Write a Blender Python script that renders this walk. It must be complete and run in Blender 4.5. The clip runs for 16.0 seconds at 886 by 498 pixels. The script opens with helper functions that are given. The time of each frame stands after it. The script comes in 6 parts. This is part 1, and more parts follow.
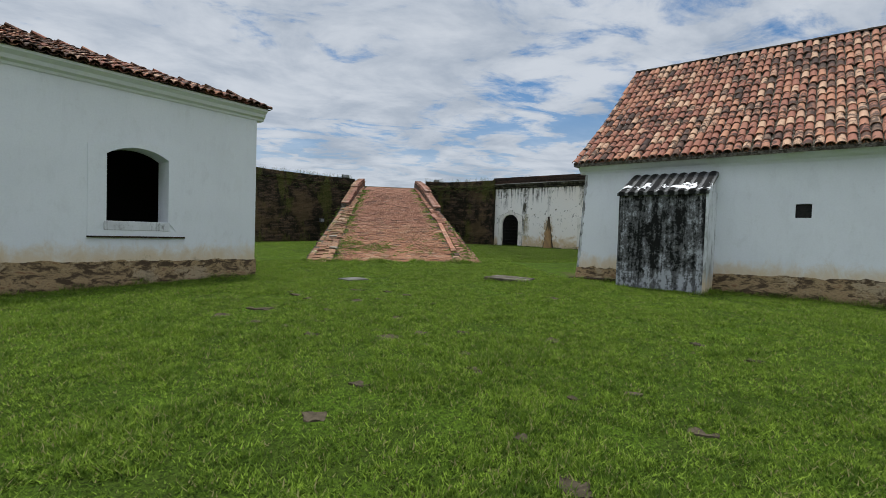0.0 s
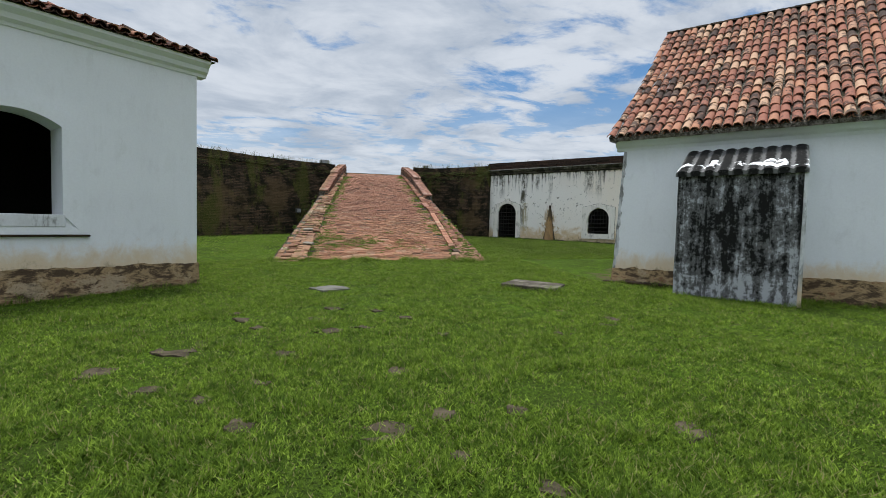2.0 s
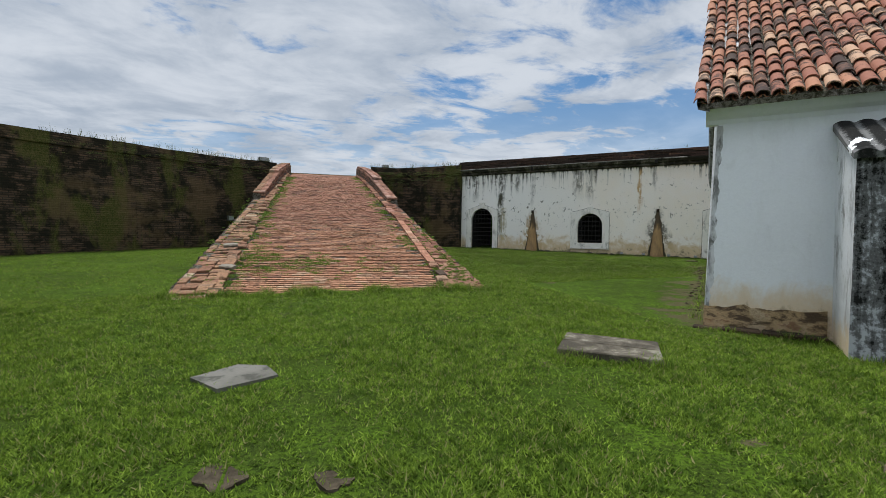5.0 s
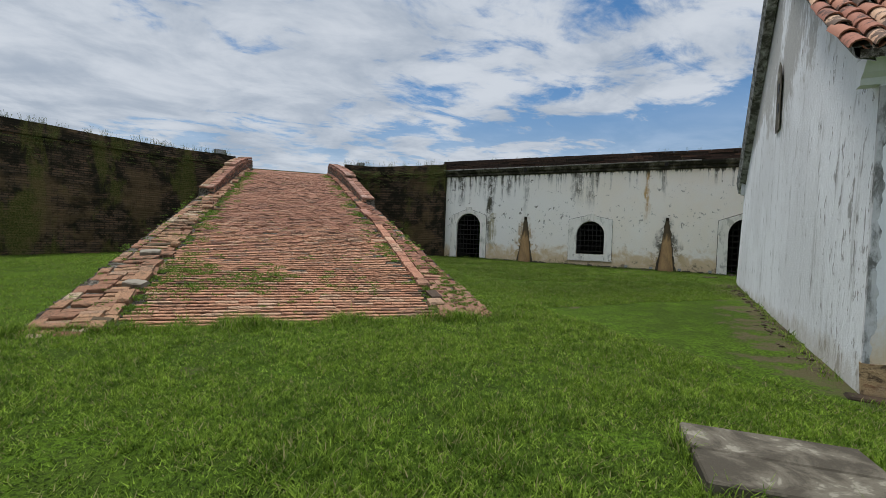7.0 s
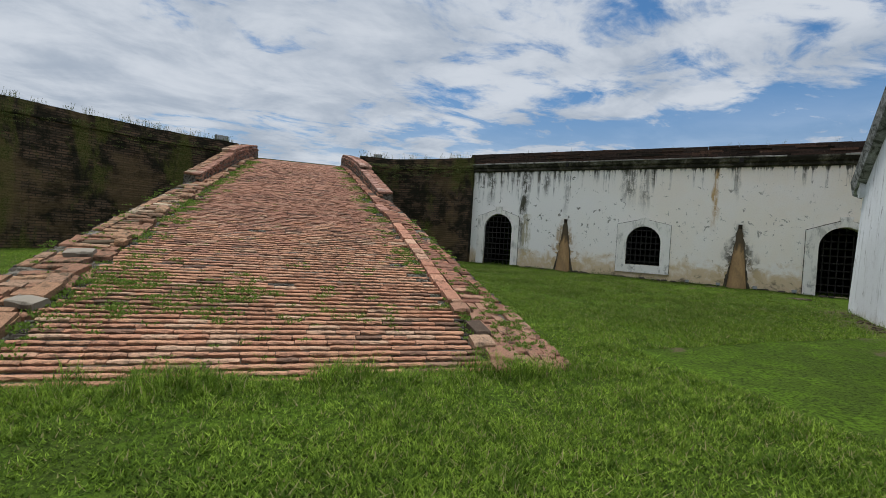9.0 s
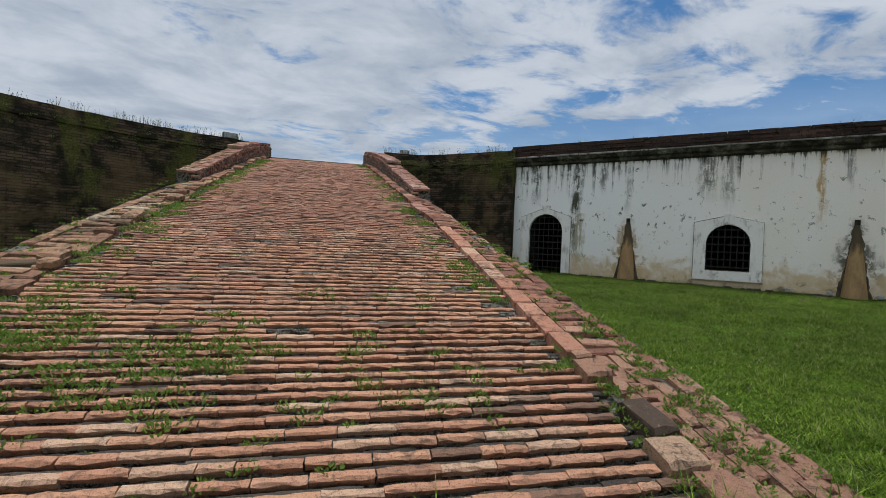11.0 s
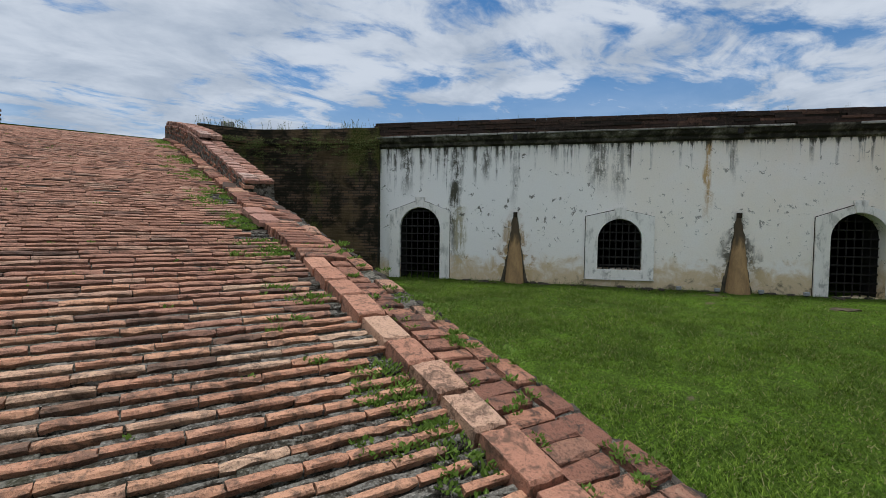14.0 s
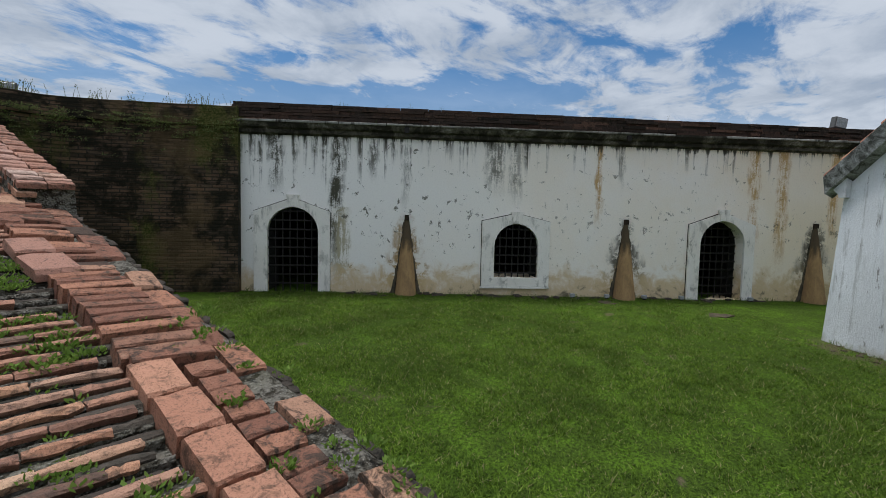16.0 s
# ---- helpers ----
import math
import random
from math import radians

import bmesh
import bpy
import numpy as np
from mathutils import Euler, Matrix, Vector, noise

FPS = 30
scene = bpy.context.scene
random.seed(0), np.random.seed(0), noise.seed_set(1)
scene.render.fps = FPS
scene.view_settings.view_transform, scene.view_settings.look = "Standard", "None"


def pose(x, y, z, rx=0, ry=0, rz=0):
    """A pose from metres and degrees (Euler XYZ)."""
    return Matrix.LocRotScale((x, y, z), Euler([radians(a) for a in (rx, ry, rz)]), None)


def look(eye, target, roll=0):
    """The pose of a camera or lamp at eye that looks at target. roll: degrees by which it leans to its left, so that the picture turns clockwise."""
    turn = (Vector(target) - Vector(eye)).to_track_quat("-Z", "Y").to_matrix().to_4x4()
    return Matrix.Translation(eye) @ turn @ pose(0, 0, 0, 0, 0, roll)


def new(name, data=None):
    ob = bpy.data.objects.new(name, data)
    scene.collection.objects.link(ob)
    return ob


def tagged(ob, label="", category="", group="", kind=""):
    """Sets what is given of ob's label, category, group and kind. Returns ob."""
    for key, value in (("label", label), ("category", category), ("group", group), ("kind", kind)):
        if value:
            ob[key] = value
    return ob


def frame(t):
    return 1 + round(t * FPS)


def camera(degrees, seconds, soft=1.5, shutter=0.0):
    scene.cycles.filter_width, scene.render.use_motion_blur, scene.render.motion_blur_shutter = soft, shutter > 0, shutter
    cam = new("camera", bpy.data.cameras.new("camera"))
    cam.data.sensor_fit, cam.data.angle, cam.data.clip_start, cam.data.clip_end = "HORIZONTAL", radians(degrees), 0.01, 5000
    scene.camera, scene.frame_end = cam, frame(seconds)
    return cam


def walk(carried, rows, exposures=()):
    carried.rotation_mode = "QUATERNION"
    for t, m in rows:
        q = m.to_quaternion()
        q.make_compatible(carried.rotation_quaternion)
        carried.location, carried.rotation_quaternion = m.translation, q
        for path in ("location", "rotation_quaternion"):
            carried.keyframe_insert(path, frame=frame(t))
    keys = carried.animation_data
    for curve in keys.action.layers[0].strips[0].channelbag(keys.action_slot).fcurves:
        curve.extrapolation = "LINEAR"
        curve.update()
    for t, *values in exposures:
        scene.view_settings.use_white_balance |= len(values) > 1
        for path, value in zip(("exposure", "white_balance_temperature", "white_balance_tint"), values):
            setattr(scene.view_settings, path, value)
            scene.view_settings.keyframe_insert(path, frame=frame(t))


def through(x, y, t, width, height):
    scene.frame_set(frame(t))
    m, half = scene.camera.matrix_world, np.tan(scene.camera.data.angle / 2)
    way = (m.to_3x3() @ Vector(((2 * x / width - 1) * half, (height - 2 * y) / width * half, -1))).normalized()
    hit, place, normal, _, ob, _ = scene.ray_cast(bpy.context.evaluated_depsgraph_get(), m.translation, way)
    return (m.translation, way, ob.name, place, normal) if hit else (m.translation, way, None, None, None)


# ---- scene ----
cam = camera(87.0, 16.0, soft=0.8)
METRES, EYE, TILT, LEAN, TURN = 20.5, 1.5, 0.0, 0.0, -11.5
ROWS = [
    (0.0, 0.0, 0.0, 0.0, 0.05, -1.69, -1.76),
    (0.5, -0.0057, 0.0346, -0.0001, -0.66, -2.37, -1.78),
    (1.0, -0.0099, 0.0695, 0.0005, -1.52, -3.16, -1.62),
    (1.5, -0.0145, 0.106, 0.0012, -1.8, -3.51, -1.56),
    (2.0, -0.0204, 0.1389, 0.0035, -1.97, -2.87, -1.46),
    (2.5, -0.0221, 0.1763, 0.0069, -2.91, -1.93, -1.46),
    (3.0, -0.0274, 0.2118, 0.0088, -4.16, -1.82, -1.3),
    (3.5, -0.0295, 0.2472, 0.0091, -5.13, -2.22, -1.08),
    (4.0, -0.0347, 0.2814, 0.0096, -6.24, -2.41, -0.83),
    (6.5, -0.0446, 0.4424, 0.0112, -9.91, -1.12, -1.65),
    (7.0, -0.0429, 0.4768, 0.0114, -10.92, -1.14, -1.95),
    (7.5, -0.0427, 0.5093, 0.0129, -11.29, -1.01, -2.41),
    (8.0, -0.0379, 0.5423, 0.0133, -11.03, -1.11, -3.04),
    (8.5, -0.0388, 0.5748, 0.0136, -10.25, -1.12, -3.36),
    (9.0, -0.0386, 0.6069, 0.0132, -9.02, -1.02, -3.5),
    (11.5, -0.0595, 0.7675, 0.0165, -6.74, -0.57, -2.28),
    (12.0, -0.0606, 0.8033, 0.0211, -10.67, -0.36, -2.1),
    (12.5, -0.0586, 0.831, 0.0262, -14.11, -0.32, -2.04),
    (13.0, -0.0543, 0.8569, 0.0336, -18.3, -0.75, -1.78),
    (13.5, -0.0539, 0.8816, 0.0402, -22.58, -1.39, -1.04),
    (14.0, -0.0496, 0.9008, 0.042, -26.22, -2.38, -0.66),
    (14.5, -0.0438, 0.9235, 0.0487, -29.89, -2.84, -0.58),
    (15.0, -0.0418, 0.9473, 0.0544, -34.56, -3.28, -0.48),
    (15.5, -0.0384, 0.9659, 0.0573, -39.09, -3.85, -0.93),
    (16.0, -0.0331, 0.9864, 0.0641, -43.02, -3.81, -1.21),
]
walk(cam, [(t, pose(0, 0, EYE, TILT, LEAN, TURN) @ pose(METRES * x, METRES * y, METRES * z, 90 + pitch, roll, yaw)) for t, x, y, z, yaw, pitch, roll in ROWS], exposures=[(0.0, -0.06, 6450, 10.0), (0.5, -0.04, 6450, 10.0), (1.0, 0.08, 6450, 10.0), (1.5, 0.14, 6450, 10.0), (2.0, 0.1, 6450, 10.0), (2.5, -0.05, 6450, 10.0), (3.5, -0.04, 6450, 10.0), (4.0, 0.04, 6450, 10.0), (6.5, -0.04, 6450, 10.0), (9.0, -0.03, 6450, 10.0), (11.5, -0.18, 6250, 10.0), (12.0, -0.24, 6200, 10.0), (12.5, -0.27, 6200, 10.0), (13.5, -0.23, 6200, 10.0), (14.0, -0.04, 6200, 10.0), (14.5, -0.05, 6200, 10.0), (15.0, -0.12, 6200, 10.0), (16.0, -0.12, 6200, 10.0)])

# ---- world, sun, exposure ----
SUN_EL, SUN_AZ = radians(76), radians(98)  # azimuth from +x, counter-clockwise
world = bpy.data.worlds.new("sky")
scene.world = world
world.use_nodes = True
scene.view_settings.exposure = 0.0


class Nodes:
    """Short hand for node trees."""

    def __init__(self, tree):
        self.tree = tree
        tree.nodes.clear()

    def add(self, kind, **values):
        n = self.tree.nodes.new(kind)
        for key, value in values.items():
            if key == "inputs":
                for k, v in value.items():
                    if hasattr(v, "node"):
                        self.tree.links.new(v, n.inputs[k])
                    else:
                        n.inputs[k].default_value = v
            elif key == "operation":
                n.operation = value
            elif key == "data_type":
                n.data_type = value
            elif key == "blend_type":
                n.blend_type = value
            elif key == "sky_type":
                n.sky_type = value
            elif key == "musgrave":
                n.noise_type = value
            elif key == "feature":
                n.feature = value
        return n

    def math(self, op, a, b=0.0, c=0.0):
        return self.add("ShaderNodeMath", operation=op, inputs={0: a, 1: b, 2: c}).outputs[0]

    def vmath(self, op, a, b=(0, 0, 0)):
        return self.add("ShaderNodeVectorMath", operation=op, inputs={0: a, 1: b}).outputs[0]

    def noise(self, vec, scale, detail=4.0, rough=0.55, distort=0.0):
        return self.add("ShaderNodeTexNoise", inputs={"Vector": vec, "Scale": scale, "Detail": detail, "Roughness": rough, "Distortion": distort}).outputs["Fac"]

    def span(self, fac, lo, hi, a=0.0, b=1.0):
        n = self.add("ShaderNodeMapRange", inputs={0: fac, 1: lo, 2: hi, 3: a, 4: b})
        n.interpolation_type = "SMOOTHSTEP"
        return n.outputs[0]

    def mix(self, fac, a, b, blend="MIX"):
        n = self.tree.nodes.new("ShaderNodeMix")
        n.data_type, n.blend_type = "RGBA", blend
        for sock, v in ((n.inputs[0], fac), (n.inputs[6], a), (n.inputs[7], b)):
            if hasattr(v, "node"):
                self.tree.links.new(v, sock)
            else:
                sock.default_value = (*v, 1) if isinstance(v, tuple) and len(v) == 3 else v
        return n.outputs[2]

    def coords(self, kind="Object", scale=(1, 1, 1)):
        n = self.add("ShaderNodeTexCoord")
        return self.vmath("MULTIPLY", n.outputs[kind], scale)

    def position(self, scale=(1, 1, 1)):
        return self.vmath("MULTIPLY", self.add("ShaderNodeNewGeometry").outputs["Position"], scale)

    def leaf(self, colour, rough=0.7, through=0.4):
        """Thin leaf: part of the light passes through."""
        p = self.add("ShaderNodeBsdfPrincipled", inputs={"Base Color": colour, "Roughness": rough, "Specular IOR Level": 0.1})
        t = self.add("ShaderNodeBsdfTranslucent", inputs={"Color": colour})
        m = self.add("ShaderNodeMixShader", inputs={0: through, 1: p.outputs[0], 2: t.outputs[0]})
        o = self.add("ShaderNodeOutputMaterial")
        self.tree.links.new(m.outputs[0], o.inputs[0])

    def surface(self, colour, rough=0.85, height=None, strength=0.4, distance=0.01, metal=0.0, spec=0.3):
        p = self.add("ShaderNodeBsdfPrincipled", inputs={"Base Color": colour if hasattr(colour, "node") else (*colour, 1), "Roughness": rough, "Metallic": metal, "Specular IOR Level": spec})
        if height is not None:
            b = self.add("ShaderNodeBump", inputs={"Strength": strength, "Distance": distance, "Height": height})
            self.tree.links.new(b.outputs[0], p.inputs["Normal"])
        o = self.add("ShaderNodeOutputMaterial")
        self.tree.links.new(p.outputs[0], o.inputs[0])


def build_sky():
    n = Nodes(world.node_tree)
    sky = n.add("ShaderNodeTexSky", sky_type="NISHITA")
    sky.sun_disc, sky.sun_elevation, sky.sun_rotation = False, SUN_EL, radians(90) - SUN_AZ
    sky.air_density, sky.dust_density, sky.ozone_density = 1.0, 0.6, 1.5
    way = n.add("ShaderNodeTexCoord").outputs["Generated"]
    xyz = n.add("ShaderNodeSeparateXYZ", inputs={0: way})
    up = n.math("MAXIMUM", n.math("ADD", xyz.outputs[2], 0.10), 0.04)
    flat = n.add("ShaderNodeCombineXYZ", inputs={0: n.math("DIVIDE", xyz.outputs[0], up), 1: n.math("DIVIDE", xyz.outputs[1], up), 2: 0.0})
    flat = flat.outputs[0]
    wide = n.noise(n.vmath("ADD", flat, SKY_SHIFT), 0.60, 3.0, 0.5, 0.4)
    puffs = n.noise(n.vmath("MULTIPLY", n.vmath("ADD", flat, (3.1, 1.7, 0)), (1.0, 1.35, 1)), 2.3, 10.0, 0.60, 0.6)
    fine = n.noise(n.vmath("MULTIPLY", flat, (1.0, 1.6, 1)), 8.0, 8.0, 0.62, 0.5)
    body = n.math("ADD", n.math("MULTIPLY", wide, 0.80), n.math("ADD", n.math("MULTIPLY", puffs, 0.80), n.math("MULTIPLY", fine, 0.22)))
    open_side = n.span(n.add("ShaderNodeVectorMath", operation="DOT_PRODUCT", inputs={0: way, 1: (0.66, 0.56, 0.50)}).outputs["Value"], 0.62, 0.99)
    cover = n.span(n.math("SUBTRACT", body, n.math("MULTIPLY", open_side, 0.22)), 0.62, 0.80)
    haze = n.span(xyz.outputs[2], 0.0, 0.36, 1.0, 0.0)
    cover = n.math("MAXIMUM", cover, haze)
    shade = n.span(n.math("ADD", n.math("MULTIPLY", n.noise(flat, 1.5, 7.0, 0.6, 0.4), 0.75), n.math("MULTIPLY", puffs, 0.3)), 0.38, 0.66)
    clouds = n.mix(shade, (0.50, 0.575, 0.68), (0.81, 0.865, 0.94))
    blue = n.mix(1.0, sky.outputs[0], (0.055, 0.092, 0.116), "MULTIPLY")
    # an overcast sky is brighter overhead than towards the horizon
    lift = n.span(xyz.outputs[2], 0.40, 0.95, 0.92, 2.2)
    clouds = n.mix(1.0, clouds, n.add("ShaderNodeCombineXYZ", inputs={0: lift, 1: lift, 2: lift}).outputs[0], "MULTIPLY")
    colour = n.mix(n.math("MULTIPLY", cover, 0.97), blue, clouds)
    bg = n.add("ShaderNodeBackground", inputs={"Color": colour, "Strength": SKY_POWER})
    out = n.add("ShaderNodeOutputWorld")
    n.tree.links.new(bg.outputs[0], out.inputs[0])


SKY_SHIFT, SKY_POWER = (4.3, 2.2, 0.0), 0.86
build_sky()
sun = new("sun", bpy.data.lights.new("sun", "SUN"))
sun.data.energy, sun.data.angle, sun.data.color = 3.1, radians(12), (1.0, 0.975, 0.94)
sun.matrix_world = look((40 * math.cos(SUN_AZ) * math.cos(SUN_EL), 40 * math.sin(SUN_AZ) * math.cos(SUN_EL), 40 * math.sin(SUN_EL)), (0, 0, 0))


# ---- materials ----
def material(name, fn):
    m = bpy.data.materials.new(name)
    m.use_nodes = True
    fn(Nodes(m.node_tree))
    return m


def m_ground(n):
    p = n.position()
    big = n.noise(p, 0.35, 4.0, 0.6)
    mid = n.noise(p, 2.2, 5.0, 0.65)
    fine = n.noise(p, 30.0, 4.0, 0.7)
    blade = n.noise(n.position((1, 1, 0.3)), 120.0, 3.0, 0.7)
    col = n.mix(n.span(big, 0.40, 0.60), (0.058, 0.102, 0.010), (0.090, 0.160, 0.013))
    col = n.mix(n.span(mid, 0.42, 0.60, 0, 0.7), col, (0.050, 0.075, 0.012))
    col = n.mix(n.span(fine, 0.42, 0.60, 0, 0.85), col, (0.018, 0.030, 0.006))
    col = n.mix(n.span(blade, 0.55, 0.68, 0, 0.6), col, (0.17, 0.26, 0.04))
    bare = n.math("MULTIPLY", n.span(n.noise(p, 1.15, 5.0, 0.6, 0.4), 0.64, 0.71), n.span(fine, 0.3, 0.6, 0.3, 1.0))
    # trodden earth along the foot of the gable
    reach = n.add("ShaderNodeVectorMath", operation="DOT_PRODUCT", inputs={0: n.vmath("SUBTRACT", p, (6.62, 12.5, 0.0)), 1: (0.644, -0.765, 0.0)}).outputs["Value"]
    along = n.add("ShaderNodeVectorMath", operation="DOT_PRODUCT", inputs={0: n.vmath("SUBTRACT", p, (6.62, 12.5, 0.0)), 1: (0.765, 0.644, 0.0)}).outputs["Value"]
    worn = n.math("ADD", n.span(reach, -1.9, 0.1), n.math("MULTIPLY", n.math("SUBTRACT", mid, 0.5), 2.6))
    bare = n.math("MAXIMUM", bare, n.math("MULTIPLY", n.span(worn, 0.6, 1.0, 0, 0.75), n.math("MULTIPLY", n.span(reach, 0.4, 0.8, 1.0, 0.0), n.math("MULTIPLY", n.span(along, 9.8, 10.6, 1.0, 0.0), n.span(along, -1.2, 0.2)))))
    col = n.mix(bare, col, n.mix(n.span(fine, 0.4, 0.6), (0.085, 0.066, 0.042), (0.135, 0.105, 0.066)))
    h = n.math("ADD", n.math("MULTIPLY", fine, 1.0), n.math("MULTIPLY", blade, 0.5))
    n.surface(col, 0.9, h, 0.9, 0.03, spec=0.04)


def m_blade(n):
    r = n.add("ShaderNodeNewGeometry").outputs["Random Per Island"]
    p = n.position()
    col = n.mix(n.math("POWER", r, 1.3), (0.078, 0.142, 0.012), (0.405, 0.570, 0.076))
    col = n.mix(n.span(n.noise(p, 0.6, 4.0, 0.6), 0.35, 0.65, 0, 0.45), col, (0.200, 0.300, 0.032))
    col = n.mix(n.span(n.noise(p, 3.2, 4.0, 0.6), 0.46, 0.64, 0, 0.5), col, (0.060, 0.120, 0.012))
    col = n.mix(n.span(n.noise(p, 11.0, 3.0, 0.6), 0.50, 0.58, 0, 0.62), col, (0.034, 0.072, 0.008))
    col = n.mix(n.span(n.noise(p, 30.0, 2.0, 0.6), 0.46, 0.58, 0, 0.5), col, (0.030, 0.066, 0.007))
    at = n.add("ShaderNodeSeparateXYZ", inputs={0: p})
    # blade colour only: made darker east of the ramp
    thin = n.math("MULTIPLY", n.span(at.outputs[0], 4.5, 8.5), n.span(at.outputs[1], 16.0, 19.5))
    thin = n.math("MULTIPLY", thin, n.span(n.noise(p, 0.9, 4.0, 0.6), 0.30, 0.62, 0.25, 0.75))
    col = n.mix(thin, col, (0.058, 0.092, 0.014))
    col = n.mix(n.span(r, 0.90, 0.95), col, (0.27, 0.25, 0.11))
    n.leaf(col)


def plaster(base, warm, stain, amount, streak=1.0, damp=None):
    def fn(n):
        p = n.coords()
        z = n.add("ShaderNodeSeparateXYZ", inputs={0: p}).outputs[2]
        big = n.noise(p, 0.7, 5.0, 0.6)
        grain = n.noise(p, 28.0, 5.0, 0.65)
        run = n.noise(n.coords("Object", (5.0, 5.0, 1.1)), 1.0, 8.0, 0.72, 0.4)
        blot = n.noise(n.coords("Object", (1.3, 1.3, 0.8)), 2.6, 8.0, 0.70, 0.4)
        col = n.mix(n.span(big, 0.42, 0.64), base, warm)
        mould = n.math("ADD", n.math("MULTIPLY", run, 0.6), n.math("MULTIPLY", blot, 0.55))
        col = n.mix(n.math("MULTIPLY", n.span(mould, 0.57, 0.68), amount * streak), col, stain)
        col = n.mix(n.math("MULTIPLY", n.span(blot, 0.60, 0.65), amount), col, stain)
        if damp:
            rise = n.math("ADD", n.span(z, damp, damp + 0.90, 1.0, 0.0), n.math("MULTIPLY", n.math("SUBTRACT", blot, 0.5), 1.3))
            col = n.mix(n.span(rise, 0.30, 0.95, 0, 0.85), col, (0.64, 0.49, 0.30))
            col = n.mix(n.span(rise, 0.95, 1.15, 0, 0.7), col, (0.27, 0.20, 0.13))
        col = n.mix(n.span(grain, 0.3, 0.8, 0.0, 0.12), col, stain)
        n.surface(col, 0.9, n.math("ADD", n.math("MULTIPLY", grain, 0.3), blot), 0.4, 0.015, spec=0.2)
    return fn


def m_gallery(n):
    p = n.coords()
    z = n.add("ShaderNodeSeparateXYZ", inputs={0: p}).outputs[2]
    big = n.noise(p, 0.45, 5.0, 0.6)
    blot = n.noise(p, 2.4, 8.0, 0.7, 0.4)
    grain = n.noise(p, 26.0, 5.0, 0.7)
    run = n.noise(n.coords("Object", (6.5, 1, 0.16)), 1.0, 5.0, 0.6, 0.1)
    run_fine = n.noise(n.coords("Object", (13.0, 1, 1.6)), 1.0, 7.0, 0.72, 0.5)
    left = n.span(n.add("ShaderNodeSeparateXYZ", inputs={0: p}).outputs[0], 2.0, 8.5, 1.0, 0.0)
    col = n.mix(n.span(big, 0.35, 0.65), (0.89, 0.840, 0.775), (0.89, 0.810, 0.705))
    x = n.add("ShaderNodeSeparateXYZ", inputs={0: p}).outputs[0]
    col = n.mix(n.math("MULTIPLY", left, 0.7), col, (0.88, 0.86, 0.83))
    col = n.mix(n.math("MULTIPLY", n.span(n.math("ADD", x, n.math("MULTIPLY", big, 6.0)), 13.0, 19.0), 0.65), col, (0.80, 0.67, 0.46))
    wob = n.math("MULTIPLY", n.math("SUBTRACT", n.noise(n.coords("Object", (3.0, 1, 1.1)), 1.0, 6.0, 0.65), 0.5), 0.5)

    def run_at(col, centre, half, low, high, tint, power):
        """A run of dirty water from high down to low along the wall."""
        side = n.math("ABSOLUTE", n.math("SUBTRACT", n.math("ADD", x, wob), centre))
        core = n.span(side, half * 0.25, half, 1.0, 0.0)
        tall = n.math("MULTIPLY", n.span(z, low, low + 0.5 * (high - low)), n.span(z, high, high + 0.05, 1.0, 0.0))
        speck = n.span(n.math("ADD", n.math("MULTIPLY", run_fine, 0.55), n.math("ADD", n.math("MULTIPLY", blot, 0.45), n.math("MULTIPLY", grain, 0.3))), 0.58, 0.70, 0.10, 1.0)
        return n.mix(n.math("MULTIPLY", n.math("MULTIPLY", core, tall), n.math("MULTIPLY", speck, power)), col, tint)

    # water runs from the cornice
    reach = n.math("SUBTRACT", n.math("ADD", n.span(z, 2.6, 4.85), n.math("MULTIPLY", n.math("SUBTRACT", run, 0.5), 3.0)), 1.04)
    reach = n.math("ADD", reach, n.math("MULTIPLY", left, 0.32))
    col = n.mix(n.math("MULTIPLY", n.span(reach, 0.0, 0.5), n.span(n.math("ADD", n.math("MULTIPLY", run_fine, 0.6), n.math("MULTIPLY", blot, 0.55)), 0.50, 0.62, 0.06, 0.95)), col, (0.105, 0.098, 0.075))
    for centre, half, low, power in ((0.85, 0.24, 3.2, 0.95), (2.30, 0.22, 0.6, 1.0), (3.2, 0.16, 3.6, 0.8), (6.25, 0.35, 3.3, 0.8), (6.75, 0.2, 3.0, 0.6), (4.0, 0.12, 2.8, 0.5), (9.5, 0.10, 3.5, 0.5)):
        col = run_at(col, centre, half, low, 4.78, (0.075, 0.070, 0.050), power)
    col = run_at(col, 2.45, 0.24, 0.6, 3.0, (0.42, 0.37, 0.25), 0.9)
    for centre, half, low in ((13.12, 0.20, 1.6), (13.9, 0.22, 1.2), (8.9, 0.12, 2.4), (15.4, 0.22, 1.8)):
        col = run_at(col, centre, half, low, 4.78, (0.50, 0.30, 0.10), 0.9)
    # ragged drips right under the cornice
    drip = n.math("ADD", z, n.math("ADD", n.math("MULTIPLY", n.math("SUBTRACT", run_fine, 0.5), 0.7), n.math("MULTIPLY", n.math("SUBTRACT", run, 0.5), 0.9)))
    col = n.mix(n.span(drip, 4.66, 4.78, 0, 0.9), col, (0.050, 0.047, 0.036))
    # damp and soot beside the drains
    for centre in (4.03, 9.66, 14.9):
        side = n.math("ABSOLUTE", n.math("SUBTRACT", n.math("ADD", x, n.math("MULTIPLY", wob, 1.6)), centre))
        flare = n.math("SUBTRACT", 1.05, n.math("MULTIPLY", z, 0.30))
        near = n.math("MULTIPLY", n.span(n.math("DIVIDE", side, flare), 0.45, 1.15, 1.0, 0.0), n.span(z, 2.5, 3.0, 1.0, 0.0))
